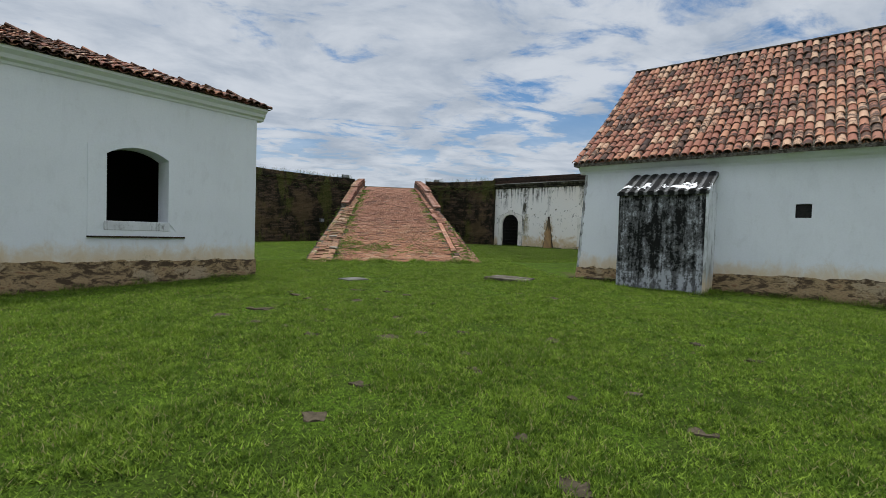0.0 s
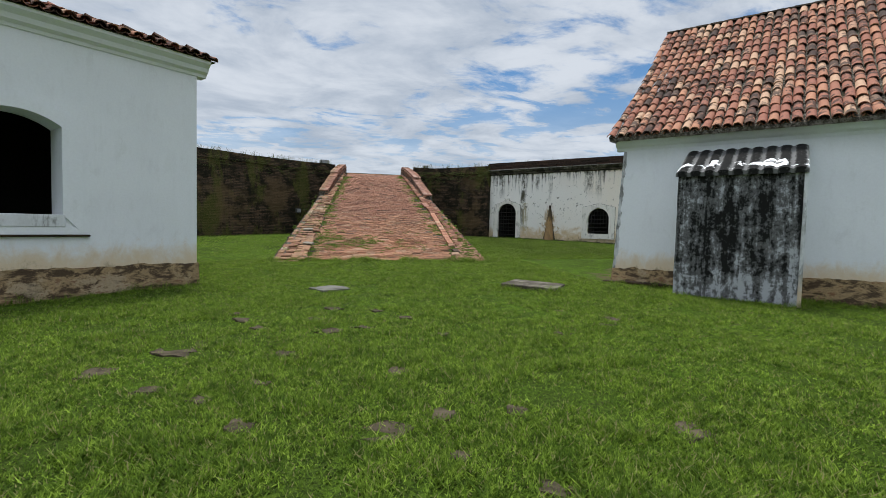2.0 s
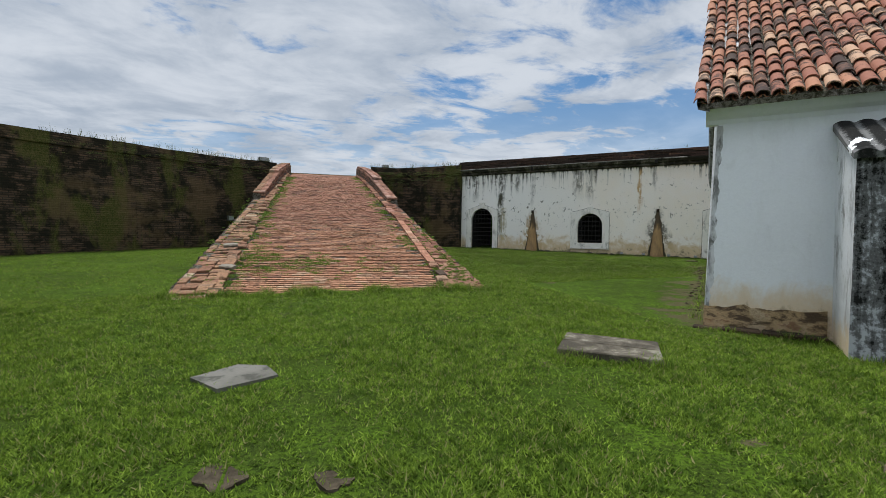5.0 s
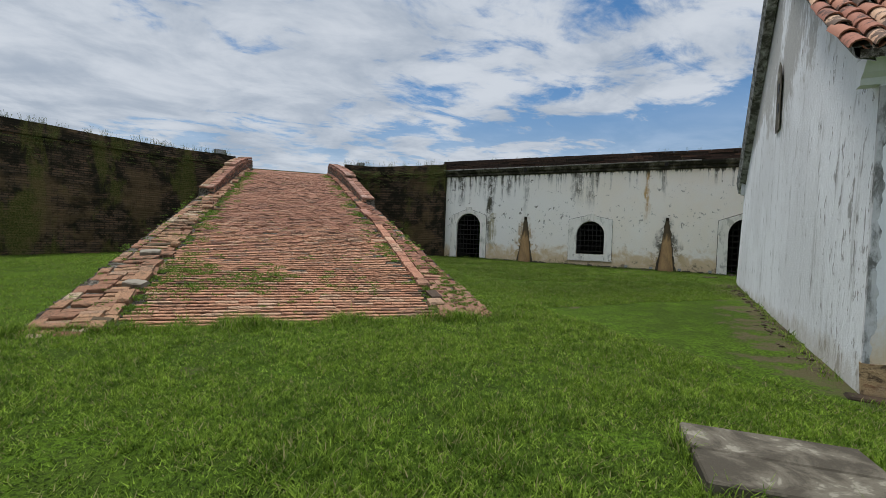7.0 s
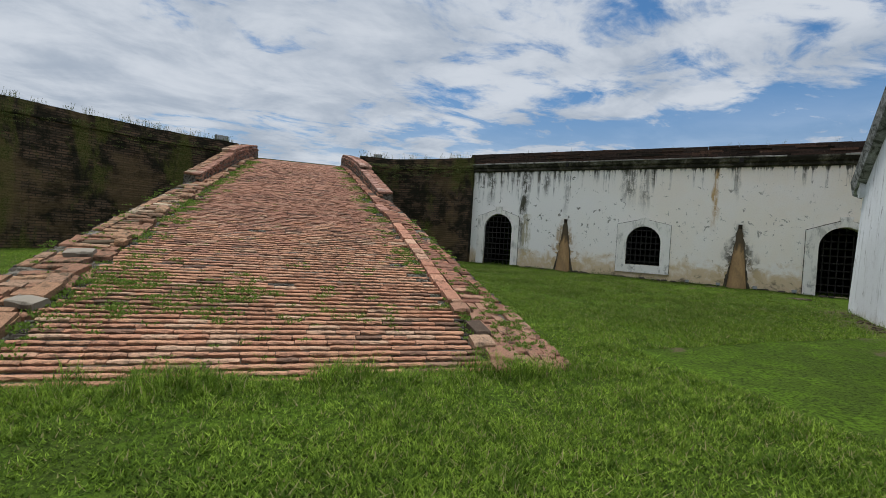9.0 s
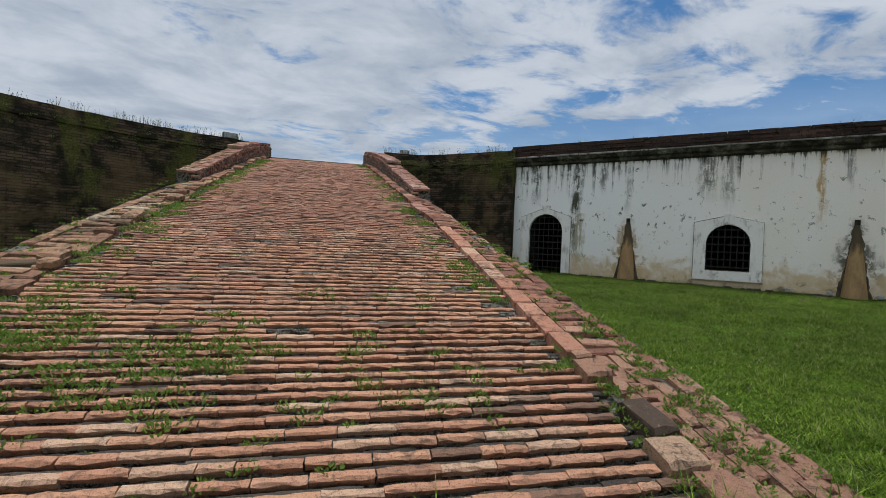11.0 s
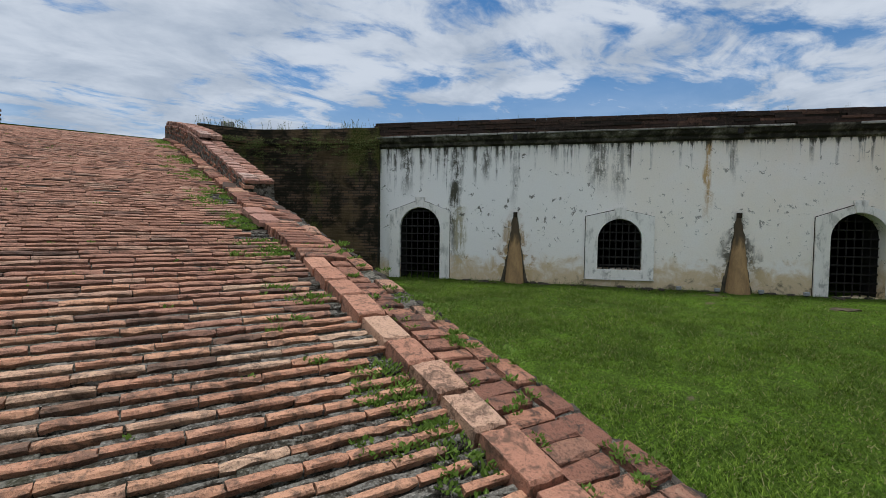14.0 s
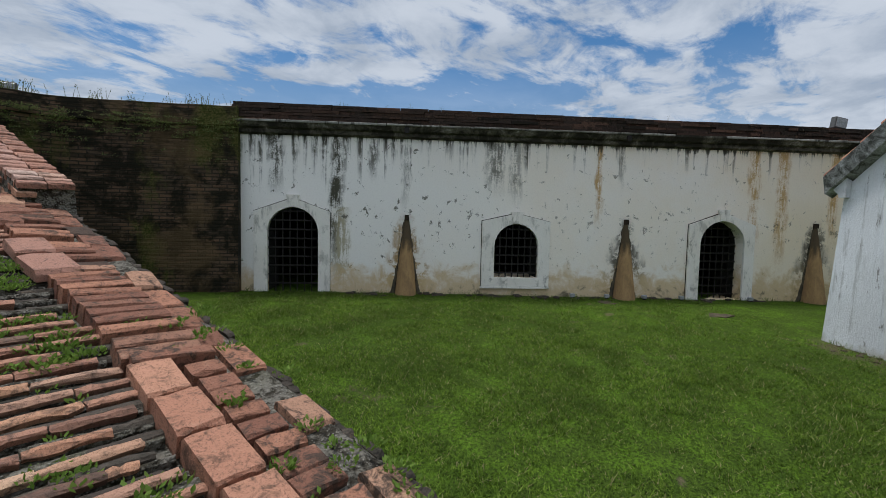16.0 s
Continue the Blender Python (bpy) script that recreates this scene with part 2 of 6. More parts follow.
        col = n.mix(n.math("MULTIPLY", near, n.span(blot, 0.44, 0.54, 0.05, 0.95)), col, (0.40, 0.25, 0.10) if centre < 5 else (0.10, 0.09, 0.07))
    # flaked plaster and mould
    chips = n.noise(n.coords("Object", (1, 1, 0.8)), 6.5, 8.0, 0.74, 0.6)
    col = n.mix(n.math("MULTIPLY", n.span(n.math("ADD", n.math("MULTIPLY", chips, 0.65), n.math("ADD", n.math("MULTIPLY", blot, 0.42), n.span(n.math("ABSOLUTE", n.math("SUBTRACT", z, 2.75)), 0.05, 0.6, 0.030, 0.0))), 0.618, 0.64), n.span(left, 0, 1, 0.7, 0.95)), col, (0.15, 0.14, 0.11))
    foot = n.math("ADD", n.span(z, 0.85, 2.3, 0.85, 0.0), n.math("MULTIPLY", n.math("SUBTRACT", blot, 0.5), 1.7))
    col = n.mix(n.span(foot, 0.30, 0.80, 0, 0.85), col, (0.62, 0.46, 0.25))
    col = n.mix(n.span(foot, 0.86, 1.10, 0, 0.85), col, (0.13, 0.11, 0.08))
    col = n.mix(n.span(grain, 0.40, 0.8, 0.0, 0.12), col, (0.2, 0.19, 0.16))
    n.surface(col, 0.92, n.math("ADD", n.math("MULTIPLY", grain, 0.3), blot), 0.5, 0.02, spec=0.15)


def m_blackened(n):
    p = n.coords()
    z = n.add("ShaderNodeSeparateXYZ", inputs={0: p}).outputs[2]
    run = n.noise(n.coords("Object", (5.2, 5.2, 0.30)), 1.0, 4.0, 0.6, 0.4)
    mid = n.noise(n.coords("Object", (6.0, 6.0, 2.6)), 1.0, 8.0, 0.74, 0.5)
    blot = n.noise(p, 5.0, 7.0, 0.75, 0.8)
    fine = n.noise(p, 16.0, 6.0, 0.75)
    v = n.math("ADD", n.math("ADD", n.math("MULTIPLY", run, 0.70), n.math("MULTIPLY", mid, 0.60)), n.math("ADD", n.math("MULTIPLY", fine, 0.42), n.math("MULTIPLY", blot, 0.5)))
    v = n.math("SUBTRACT", v, n.span(z, 0.40, 1.5, -0.06, 0.075))
    col = n.mix(n.span(v, 0.975, 1.075), (0.014, 0.014, 0.013), (0.115, 0.115, 0.115))
    col = n.mix(n.span(v, 1.085, 1.20), col, (0.40, 0.41, 0.43))
    col = n.mix(n.span(blot, 0.60, 0.68, 0, 0.45), col, (0.085, 0.070, 0.050))
    n.surface(col, 0.95, v, 0.4, 0.02, spec=0.1)


def m_plinth(n):
    p = n.coords()
    a = n.noise(n.coords("Object", (1, 1, 2.2)), 3.0, 7.0, 0.7, 0.4)
    b = n.noise(p, 1.3, 4.0, 0.6)
    g = n.noise(p, 30.0, 5.0, 0.7)
    col = n.mix(n.span(a, 0.42, 0.54), (0.085, 0.058, 0.036), (0.34, 0.24, 0.13))
    col = n.mix(n.span(n.math("ADD", n.math("MULTIPLY", b, 0.5), n.math("MULTIPLY", a, 0.5)), 0.52, 0.58, 0, 0.6), col, (0.42, 0.34, 0.23))
    col = n.mix(n.span(a, 0.57, 0.63, 0, 0.8), col, (0.19, 0.095, 0.05))
    col = n.mix(n.span(g, 0.45, 0.8, 0, 0.4), col, (0.05, 0.045, 0.03))
    n.surface(col, 0.95, n.math("ADD", a, n.math("MULTIPLY", g, 0.3)), 0.9, 0.04, spec=0.1)


def m_old_wall(n):
    p = n.coords()
    br = n.add("ShaderNodeTexBrick", inputs={"Vector": n.add("ShaderNodeTexCoord").outputs["UV"], "Color1": (0.170, 0.100, 0.060, 1), "Color2": (0.115, 0.078, 0.052, 1), "Mortar": (0.045, 0.038, 0.028, 1), "Scale": 1.0, "Mortar Size": 0.014, "Brick Width": 0.33, "Row Height": 0.085})
    row = n.noise(n.coords("Object", (0.9, 0.9, 9.0)), 1.0, 5.0, 0.65, 0.2)
    big = n.noise(p, 0.5, 5.0, 0.65, 0.3)
    mid = n.noise(n.coords("Object", (1, 1, 1.5)), 1.7, 8.0, 0.72, 0.5)
    g = n.noise(p, 22.0, 5.0, 0.7)
    col = n.mix(n.span(row, 0.40, 0.62, 0.1, 0.8), br.outputs[0], (0.030, 0.026, 0.018))
    col = n.mix(n.span(mid, 0.45, 0.56, 0.0, 0.88), col, (0.016, 0.015, 0.010))
    col = n.mix(n.span(n.noise(n.coords("Object", (0.75, 0.75, 0.3)), 1.0, 6.0, 0.65, 0.3), 0.50, 0.60, 0, 0.75), col, n.mix(n.span(g, 0.42, 0.58), (0.052, 0.066, 0.012), (0.125, 0.115, 0.034)))
    col = n.mix(n.span(big, 0.52, 0.62, 0, 0.5), col, (0.150, 0.100, 0.050))
    col = n.mix(n.span(g, 0.66, 0.78, 0, 0.4), col, (0.20, 0.18, 0.14))
    h = n.math("ADD", n.math("MULTIPLY", br.outputs[1], -0.7), n.math("ADD", mid, n.math("ADD", row, n.math("MULTIPLY", g, 0.4))))
    n.surface(col, 0.95, h, 1.0, 0.04, spec=0.08)


def m_cornice(n):
    p = n.coords()
    mid = n.noise(n.coords("Object", (0.9, 1, 1)), 2.4, 8.0, 0.72, 0.4)
    g = n.noise(p, 24.0, 5.0, 0.7)
    col = n.mix(n.span(mid, 0.42, 0.60), (0.028, 0.026, 0.020), (0.115, 0.105, 0.080))
    col = n.mix(n.span(mid, 0.56, 0.68, 0, 0.8), col, (0.36, 0.35, 0.31))
    col = n.mix(n.span(g, 0.55, 0.78, 0, 0.5), col, (0.05, 0.055, 0.025))
    n.surface(col, 0.95, n.math("ADD", mid, n.math("MULTIPLY", g, 0.3)), 0.8, 0.025, spec=0.08)


def m_coping(n):
    p = n.coords()
    mid = n.noise(p, 2.4, 7.0, 0.7, 0.4)
    row = n.noise(n.coords("Object", (1.2, 1.2, 14.0)), 1.0, 4.0, 0.6)
    g = n.noise(p, 24.0, 5.0, 0.7)
    col = n.mix(n.span(mid, 0.35, 0.62), (0.018, 0.016, 0.012), (0.060, 0.042, 0.028))
    col = n.mix(n.span(row, 0.55, 0.72, 0, 0.5), col, (0.11, 0.055, 0.032))
    col = n.mix(n.span(g, 0.62, 0.78, 0, 0.4), col, (0.20, 0.19, 0.16))
    n.surface(col, 0.95, n.math("ADD", mid, n.math("ADD", row, n.math("MULTIPLY", g, 0.3))), 0.8, 0.025, spec=0.08)


def brick_like(a, b, c, dark, per_island=False, amount=0.5):
    def fn(n):
        r = n.add("ShaderNodeNewGeometry").outputs["Random Per Island"] if per_island else n.add("ShaderNodeObjectInfo").outputs["Random"]
        p = n.position()
        g = n.noise(p, 70.0, 4.0, 0.7)
        m = n.noise(p, 13.0, 7.0, 0.72, 0.8)
        crack = n.noise(n.vmath("ADD", p, (7.0, 3.0, 1.0)), 24.0, 3.0, 0.6, 1.5)
        big = n.noise(p, 0.9, 5.0, 0.65)
        col = n.mix(n.span(r, 0.0, 0.6), a, b)
        col = n.mix(n.span(r, 0.80, 0.98), col, c)
        col = n.mix(n.span(n.math("FRACT", n.math("MULTIPLY", r, 23.7)), 0.92, 0.97, 0, amount), col, dark)
        soil_and_shade = n.math("ADD", m, n.math("MULTIPLY", n.math("SUBTRACT", big, 0.5), 0.5))
        col = n.mix(n.math("MULTIPLY", n.span(soil_and_shade, 0.48, 0.66), amount), col, dark)
        col = n.mix(n.math("MULTIPLY", n.span(n.math("ABSOLUTE", n.math("SUBTRACT", crack, 0.5)), 0.0, 0.014, 0.8, 0.0), amount), col, tuple(0.5 * x for x in dark))
        col = n.mix(n.span(g, 0.54, 0.64, 0, 0.5), col, tuple(0.6 * x for x in dark))
        col = n.mix(n.span(m, 0.33, 0.40, 0.25, 0.0), col, (0.48, 0.32, 0.215))
        n.surface(col, 0.92, n.math("ADD", m, n.math("MULTIPLY", g, 0.7)), 1.0, 0.015, spec=0.12)
    return fn


def clay_tile(per_island, grime=0.0):
    def fn(n):
        r = n.add("ShaderNodeNewGeometry").outputs["Random Per Island"] if per_island else n.add("ShaderNodeObjectInfo").outputs["Random"]
        r2 = n.math("FRACT", n.math("MULTIPLY", r, 17.31))
        p = n.position()
        g = n.noise(p, 40.0, 5.0, 0.7)
        m = n.noise(n.vmath("ADD", p, n.add("ShaderNodeCombineXYZ", inputs={0: n.math("MULTIPLY", r, 50.0), 1: 0.0, 2: 0.0}).outputs[0]), 5.5, 6.0, 0.66, 0.4)
        big = n.noise(p, 0.9, 4.0, 0.6)
        col = n.mix(n.span(r, 0.0, 0.55), (0.43, 0.215, 0.130), (0.29, 0.125, 0.085))
        col = n.mix(n.span(r, 0.70, 0.86), col, (0.50, 0.320, 0.210))
        col = n.mix(n.span(r2, 0.84, 0.94, 0, 0.8), col, (0.10, 0.065, 0.050))
        soot = n.math("ADD", m, n.math("ADD", n.math("MULTIPLY", n.math("SUBTRACT", r2, 0.5), 0.22), n.math("MULTIPLY", n.math("SUBTRACT", big, 0.5), 0.3)))
        soot = n.math("ADD", soot, grime)
        col = n.mix(n.span(soot, 0.505, 0.60, 0, 0.85), col, (0.050, 0.036, 0.030))
        col = n.mix(n.span(g, 0.52, 0.8, 0, 0.4), col, (0.08, 0.06, 0.05))
        col = n.mix(n.span(g, 0.68, 0.75, 0, 0.4), col, (0.55, 0.50, 0.42))
        n.surface(col, 0.88, n.math("ADD", m, n.math("MULTIPLY", g, 0.6)), 0.5, 0.008, spec=0.2)
    return fn


def m_mortar(n):
    p = n.position()
    a = n.noise(p, 14.0, 7.0, 0.72, 0.5)
    b = n.noise(p, 1.1, 5.0, 0.6)
    peb = n.add("ShaderNodeTexVoronoi", inputs={"Vector": p, "Scale": 55.0, "Randomness": 1.0})
    col = n.mix(n.span(a, 0.42, 0.58), (0.040, 0.034, 0.025), (0.185, 0.168, 0.138))
    col = n.mix(n.span(peb.outputs[0], 0.10, 0.35, 0.50, 0.0), col, (0.36, 0.335, 0.285))
    col = n.mix(n.span(b, 0.52, 0.64, 0, 0.3), col, (0.075, 0.078, 0.035))
    n.surface(col, 0.95, n.math("SUBTRACT", a, n.math("MULTIPLY", peb.outputs[0], 0.6)), 1.0, 0.03, spec=0.08)


def m_slab(n):
    p = n.coords()
    a = n.noise(p, 3.0, 7.0, 0.7, 0.5)
    g = n.noise(p, 40.0, 5.0, 0.7)
    col = n.mix(n.span(a, 0.42, 0.56), (0.058, 0.049, 0.035), (0.118, 0.103, 0.076))
    col = n.mix(n.span(a, 0.56, 0.62, 0, 0.6), col, (0.29, 0.27, 0.21))
    col = n.mix(n.span(g, 0.5, 0.8, 0, 0.5), col, (0.04, 0.045, 0.03))
    n.surface(col, 0.9, n.math("ADD", a, g), 0.5, 0.01, spec=0.2)


def plain(colour, rough=0.8, metal=0.0):
    def fn(n):
        g = n.noise(n.coords(), 20.0, 5.0, 0.65)
        dark = tuple(v * 0.55 for v in colour)
        n.surface(n.mix(n.span(g, 0.35, 0.75), colour, dark), rough, g, 0.3, 0.005, metal=metal)
    return fn


def m_ochre(n):
    p = n.coords()
    a = n.noise(n.coords("Object", (4, 4, 1.2)), 1.0, 7.0, 0.7, 0.3)
    g = n.noise(p, 28.0, 5.0, 0.7)
    z = n.add("ShaderNodeSeparateXYZ", inputs={0: p}).outputs[2]
    col = n.mix(n.span(a, 0.35, 0.65), (0.40, 0.255, 0.120), (0.26, 0.165, 0.085))
    col = n.mix(n.span(n.math("ADD", z, a), 2.35, 2.75, 0, 0.85), col, (0.045, 0.040, 0.030))
    col = n.mix(n.span(g, 0.5, 0.8, 0, 0.4), col, (0.09, 0.07, 0.045))
    n.surface(col, 0.95, n.math("ADD", a, g), 0.5, 0.015, spec=0.1)


def m_gable(n):
    p = n.coords()
    at = n.add("ShaderNodeSeparateXYZ", inputs={0: p})
    y, z = at.outputs[1], at.outputs[2]
    big = n.noise(n.coords("Object", (1, 0.55, 0.45)), 1.0, 5.0, 0.6, 0.3)
    blot = n.noise(n.coords("Object", (1, 1.6, 0.9)), 2.4, 8.0, 0.72, 0.4)
    flake = n.noise(n.coords("Object", (1, 9.0, 2.6)), 1.0, 7.0, 0.72, 0.5)
    run = n.noise(n.coords("Object", (1, 7.0, 0.35)), 1.0, 6.0, 0.65, 0.2)
    grain = n.noise(p, 30.0, 5.0, 0.7)
    col = n.mix(n.span(big, 0.38, 0.62), (0.72, 0.735, 0.75), (0.63, 0.64, 0.65))
    # old limewash worn away under the roof, in ragged sheets
    worn = n.math("ADD", n.span(z, 3.0, 5.4, -0.16, 0.16), n.math("ADD", n.math("MULTIPLY", big, 0.75), n.math("MULTIPLY", flake, 0.42)))
    col = n.mix(n.span(worn, 0.63, 0.70, 0, 0.8), col, n.mix(n.span(grain, 0.35, 0.65), (0.40, 0.385, 0.355), (0.30, 0.29, 0.265)))
    col = n.mix(n.math("MULTIPLY", n.span(n.math("ADD", n.math("MULTIPLY", run, 0.7), n.math("MULTIPLY", blot, 0.45)), 0.60, 0.70), 0.5), col, (0.33, 0.33, 0.32))
    chips = n.math("ADD", n.math("MULTIPLY", flake, 0.7), n.math("ADD", n.math("MULTIPLY", blot, 0.4), n.span(y, 0.0, 2.6, 0.055, 0.0)))
    col = n.mix(n.span(chips, 0.645, 0.675, 0, 0.8), col, (0.20, 0.195, 0.18))
    rise = n.math("ADD", n.span(z, 0.55, 1.15, 1.0, 0.0), n.math("MULTIPLY", n.math("SUBTRACT", blot, 0.5), 1.6))
    col = n.mix(n.span(rise, 0.55, 1.1, 0, 0.6), col, (0.36, 0.32, 0.25))
    col = n.mix(n.span(grain, 0.35, 0.8, 0.0, 0.14), col, (0.3, 0.3, 0.28))
    n.surface(col, 0.92, n.math("ADD", n.math("MULTIPLY", grain, 0.4), n.math("ADD", flake, blot)), 0.6, 0.02, spec=0.12)


def m_flaked(n):
    p = n.coords()
    a = n.noise(p, 5.0, 8.0, 0.74, 0.5)
    g = n.noise(p, 26.0, 5.0, 0.7)
    col = n.mix(n.span(a, 0.40, 0.56), (0.085, 0.085, 0.075), (0.30, 0.30, 0.285))
    col = n.mix(n.span(a, 0.55, 0.64, 0, 0.8), col, (0.52, 0.525, 0.52))
    col = n.mix(n.span(g, 0.52, 0.70, 0, 0.6), col, (0.05, 0.048, 0.04))
    n.surface(col, 0.95, n.math("ADD", a, n.math("MULTIPLY", g, 0.5)), 0.9, 0.02, spec=0.08)


STAINED = material("rain_stained_plaster", plaster((0.66, 0.67, 0.68), (0.50, 0.50, 0.495), (0.22, 0.22, 0.21), 0.85))
ROUGHCAST = material("rough_flaked_plaster", plaster((0.56, 0.565, 0.57), (0.38, 0.38, 0.375), (0.14, 0.14, 0.13), 0.9))
GABLE = material("mould_worn_gable_limewash", m_gable)
FLAKED = material("flaked_mouldy_render", m_flaked)
GROUND = material("turf", m_ground)
BLADE = material("grass_blade", m_blade)
WHITE = material("white_limewash", plaster((0.755, 0.775, 0.795), (0.725, 0.745, 0.765), (0.46, 0.46, 0.45), 0.09, 1.0, 0.62))
WORN = material("worn_limewash", plaster((0.72, 0.735, 0.75), (0.50, 0.51, 0.515), (0.24, 0.24, 0.225), 0.72, 0.9, 0.3))
GALLERY = material("stained_limewash", m_gallery)
SURROUND = material("surround_plaster", plaster((0.85, 0.81, 0.75), (0.80, 0.755, 0.68), (0.26, 0.25, 0.21), 0.5))
BLACKENED = material("mould_blackened_plaster", m_blackened)
PLINTH = material("exposed_stone", m_plinth)
OLDWALL = material("dark_mossy_brickwork", m_old_wall)
COPING = material("blackened_coping", m_coping)
BRICK = material("red_brick", brick_like((0.55, 0.292, 0.173), (0.47, 0.232, 0.140), (0.55, 0.352, 0.230), (0.094, 0.068, 0.052), False, 0.7))
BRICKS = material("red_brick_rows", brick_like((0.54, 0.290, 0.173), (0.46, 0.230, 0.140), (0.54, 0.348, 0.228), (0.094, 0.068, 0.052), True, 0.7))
TILE = material("clay_tile", clay_tile(False))
OLDTILES = material("mossy_blackened_tiles", clay_tile(True, 0.10))
TILES = material("clay_tiles", clay_tile(True))
STRIP = material("dark_stained_brick", brick_like((0.38, 0.180, 0.112), (0.22, 0.102, 0.068), (0.43, 0.245, 0.158), (0.066, 0.047, 0.036), True, 0.95))
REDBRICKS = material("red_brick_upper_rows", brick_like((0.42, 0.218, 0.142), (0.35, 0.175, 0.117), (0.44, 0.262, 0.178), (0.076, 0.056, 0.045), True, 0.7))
PALECAP = material("pale_pink_cap_brick", brick_like((0.44, 0.262, 0.200), (0.36, 0.190, 0.138), (0.50, 0.35, 0.28), (0.10, 0.070, 0.056), True, 0.75))
CAPBRICK = material("stained_cap_brick", brick_like((0.40, 0.205, 0.140), (0.32, 0.160, 0.112), (0.46, 0.285, 0.21), (0.075, 0.055, 0.042), True, 0.85))
TANBRICK = material("tan_brick", brick_like((0.34, 0.200, 0.128), (0.28, 0.148, 0.098), (0.40, 0.265, 0.172), (0.070, 0.052, 0.038), True, 0.95))
LICHEN = material("lichened_brick", brick_like((0.38, 0.225, 0.130), (0.27, 0.140, 0.088), (0.47, 0.37, 0.25), (0.080, 0.064, 0.040), True, 0.9))
RUBBLE = material("dark_rubble_and_gap_shade", brick_like((0.085, 0.070, 0.055), (0.065, 0.052, 0.042), (0.13, 0.105, 0.08), (0.035, 0.032, 0.024), True, 0.8))
MORTAR = material("lime_mortar", m_mortar)
SLAB = material("weathered_slab", m_slab)
CORNICE = material("blackened_cornice", m_cornice)
TORN = material("torn_mouldy_plaster", plaster((0.12, 0.095, 0.065), (0.06, 0.052, 0.038), (0.024, 0.022, 0.016), 0.9))
LEDGE = material("weathered_lime_ledge", plaster((0.30, 0.29, 0.26), (0.13, 0.125, 0.105), (0.035, 0.033, 0.026), 0.95))
IRON = material("dark_iron", plain((0.030, 0.027, 0.025), 0.6, 0.6))
PARAPET = material("blackened_brick_courses", brick_like((0.075, 0.045, 0.033), (0.050, 0.036, 0.029), (0.13, 0.072, 0.050), (0.018, 0.016, 0.012), False, 0.85))
# near-black on purpose: the rooms' shade is put into the colour
DARK = material("interior_plaster_with_shade", plain((0.035, 0.034, 0.031), 0.95))
OCHRE = material("ochre_mud_plaster", m_ochre)
GREYBOX = material("grey_painted_metal", plain((0.11, 0.11, 0.105), 0.6))


# ---- helpers ----
def smooth_by_angle(me, angle=0.6):
    me.polygons.foreach_set("use_smooth", [True] * len(me.polygons))
    me.set_sharp_from_angle(angle=angle)


def part(name, bm, mat, parent=None, label="", smooth=False):
    me = bpy.data.meshes.new(name)
    bmesh.ops.recalc_face_normals(bm, faces=bm.faces)
    bm.to_mesh(me)
    bm.free()
    me.materials.append(mat)
    if smooth:
        smooth_by_angle(me)
    ob = new(name, me)
    ob.parent = parent
    if label:
        tagged(ob, label)
    return ob


def mesh_from(name, verts, faces, mat, parent=None, smooth=False):
    me = bpy.data.meshes.new(name)
    me.from_pydata(verts, [], faces)
    me.materials.append(mat)
    if smooth:
        smooth_by_angle(me)
    ob = new(name, me)
    ob.parent = parent
    return ob


def box(bm, x0, x1, y0, y1, z0, z1, bevel=0.0):
    r = bmesh.ops.create_cube(bm, size=1.0, matrix=Matrix.Translation(((x0 + x1) / 2, (y0 + y1) / 2, (z0 + z1) / 2)) @ Matrix.Diagonal((x1 - x0, y1 - y0, z1 - z0, 1)))
    if bevel:
        edges = list({e for v in r["verts"] for e in v.link_edges})
        bmesh.ops.bevel(bm, geom=edges, offset=bevel, segments=1, affect="EDGES")
    return r["verts"]


def prism(bm, outline, axis, a, b):
    """A closed outline in two coordinates, extruded along the third from a to b."""
    def at(p, q):
        return {"x": (q, p[0], p[1]), "y": (p[0], q, p[1]), "z": (p[0], p[1], q)}[axis]
    va = [bm.verts.new(at(p, a)) for p in outline]
    vb = [bm.verts.new(at(p, b)) for p in outline]
    k = len(outline)
    bm.faces.new(va[::-1])
    bm.faces.new(vb)
    for i in range(k):
        bm.faces.new((va[i], va[(i + 1) % k], vb[(i + 1) % k], vb[i]))


def roughen(bm, amount, scale=3.0, cuts=0):
    if cuts:
        bmesh.ops.subdivide_edges(bm, edges=bm.edges[:], cuts=cuts, use_grid_fill=True)
    for v in bm.verts:
        v.co += amount * noise.noise_vector(v.co * scale)


def ground_z(x, y):
    cx, cy = max(-18.0, min(24.0, x)), max(-12.0, min(34.0, y))
    return -0.003 + 0.0126 * cx + 0.0276 * cy


def arch(x0, x1, spring, rise, k=14):
    """Points of an arch from its foot at x0 to its foot at x1; rise up to the half width."""
    half = (x1 - x0) / 2
    rise = min(rise, half)
    radius = (half * half + rise * rise) / (2 * rise)
    cz = spring + rise - radius
    a = math.asin(min(1.0, half / radius))
    if rise >= half * 0.999:
        a = math.pi / 2
    return [((x0 + x1) / 2 + radius * math.sin(-a + 2 * a * i / k), cz + radius * math.cos(-a + 2 * a * i / k)) for i in range(k + 1)]


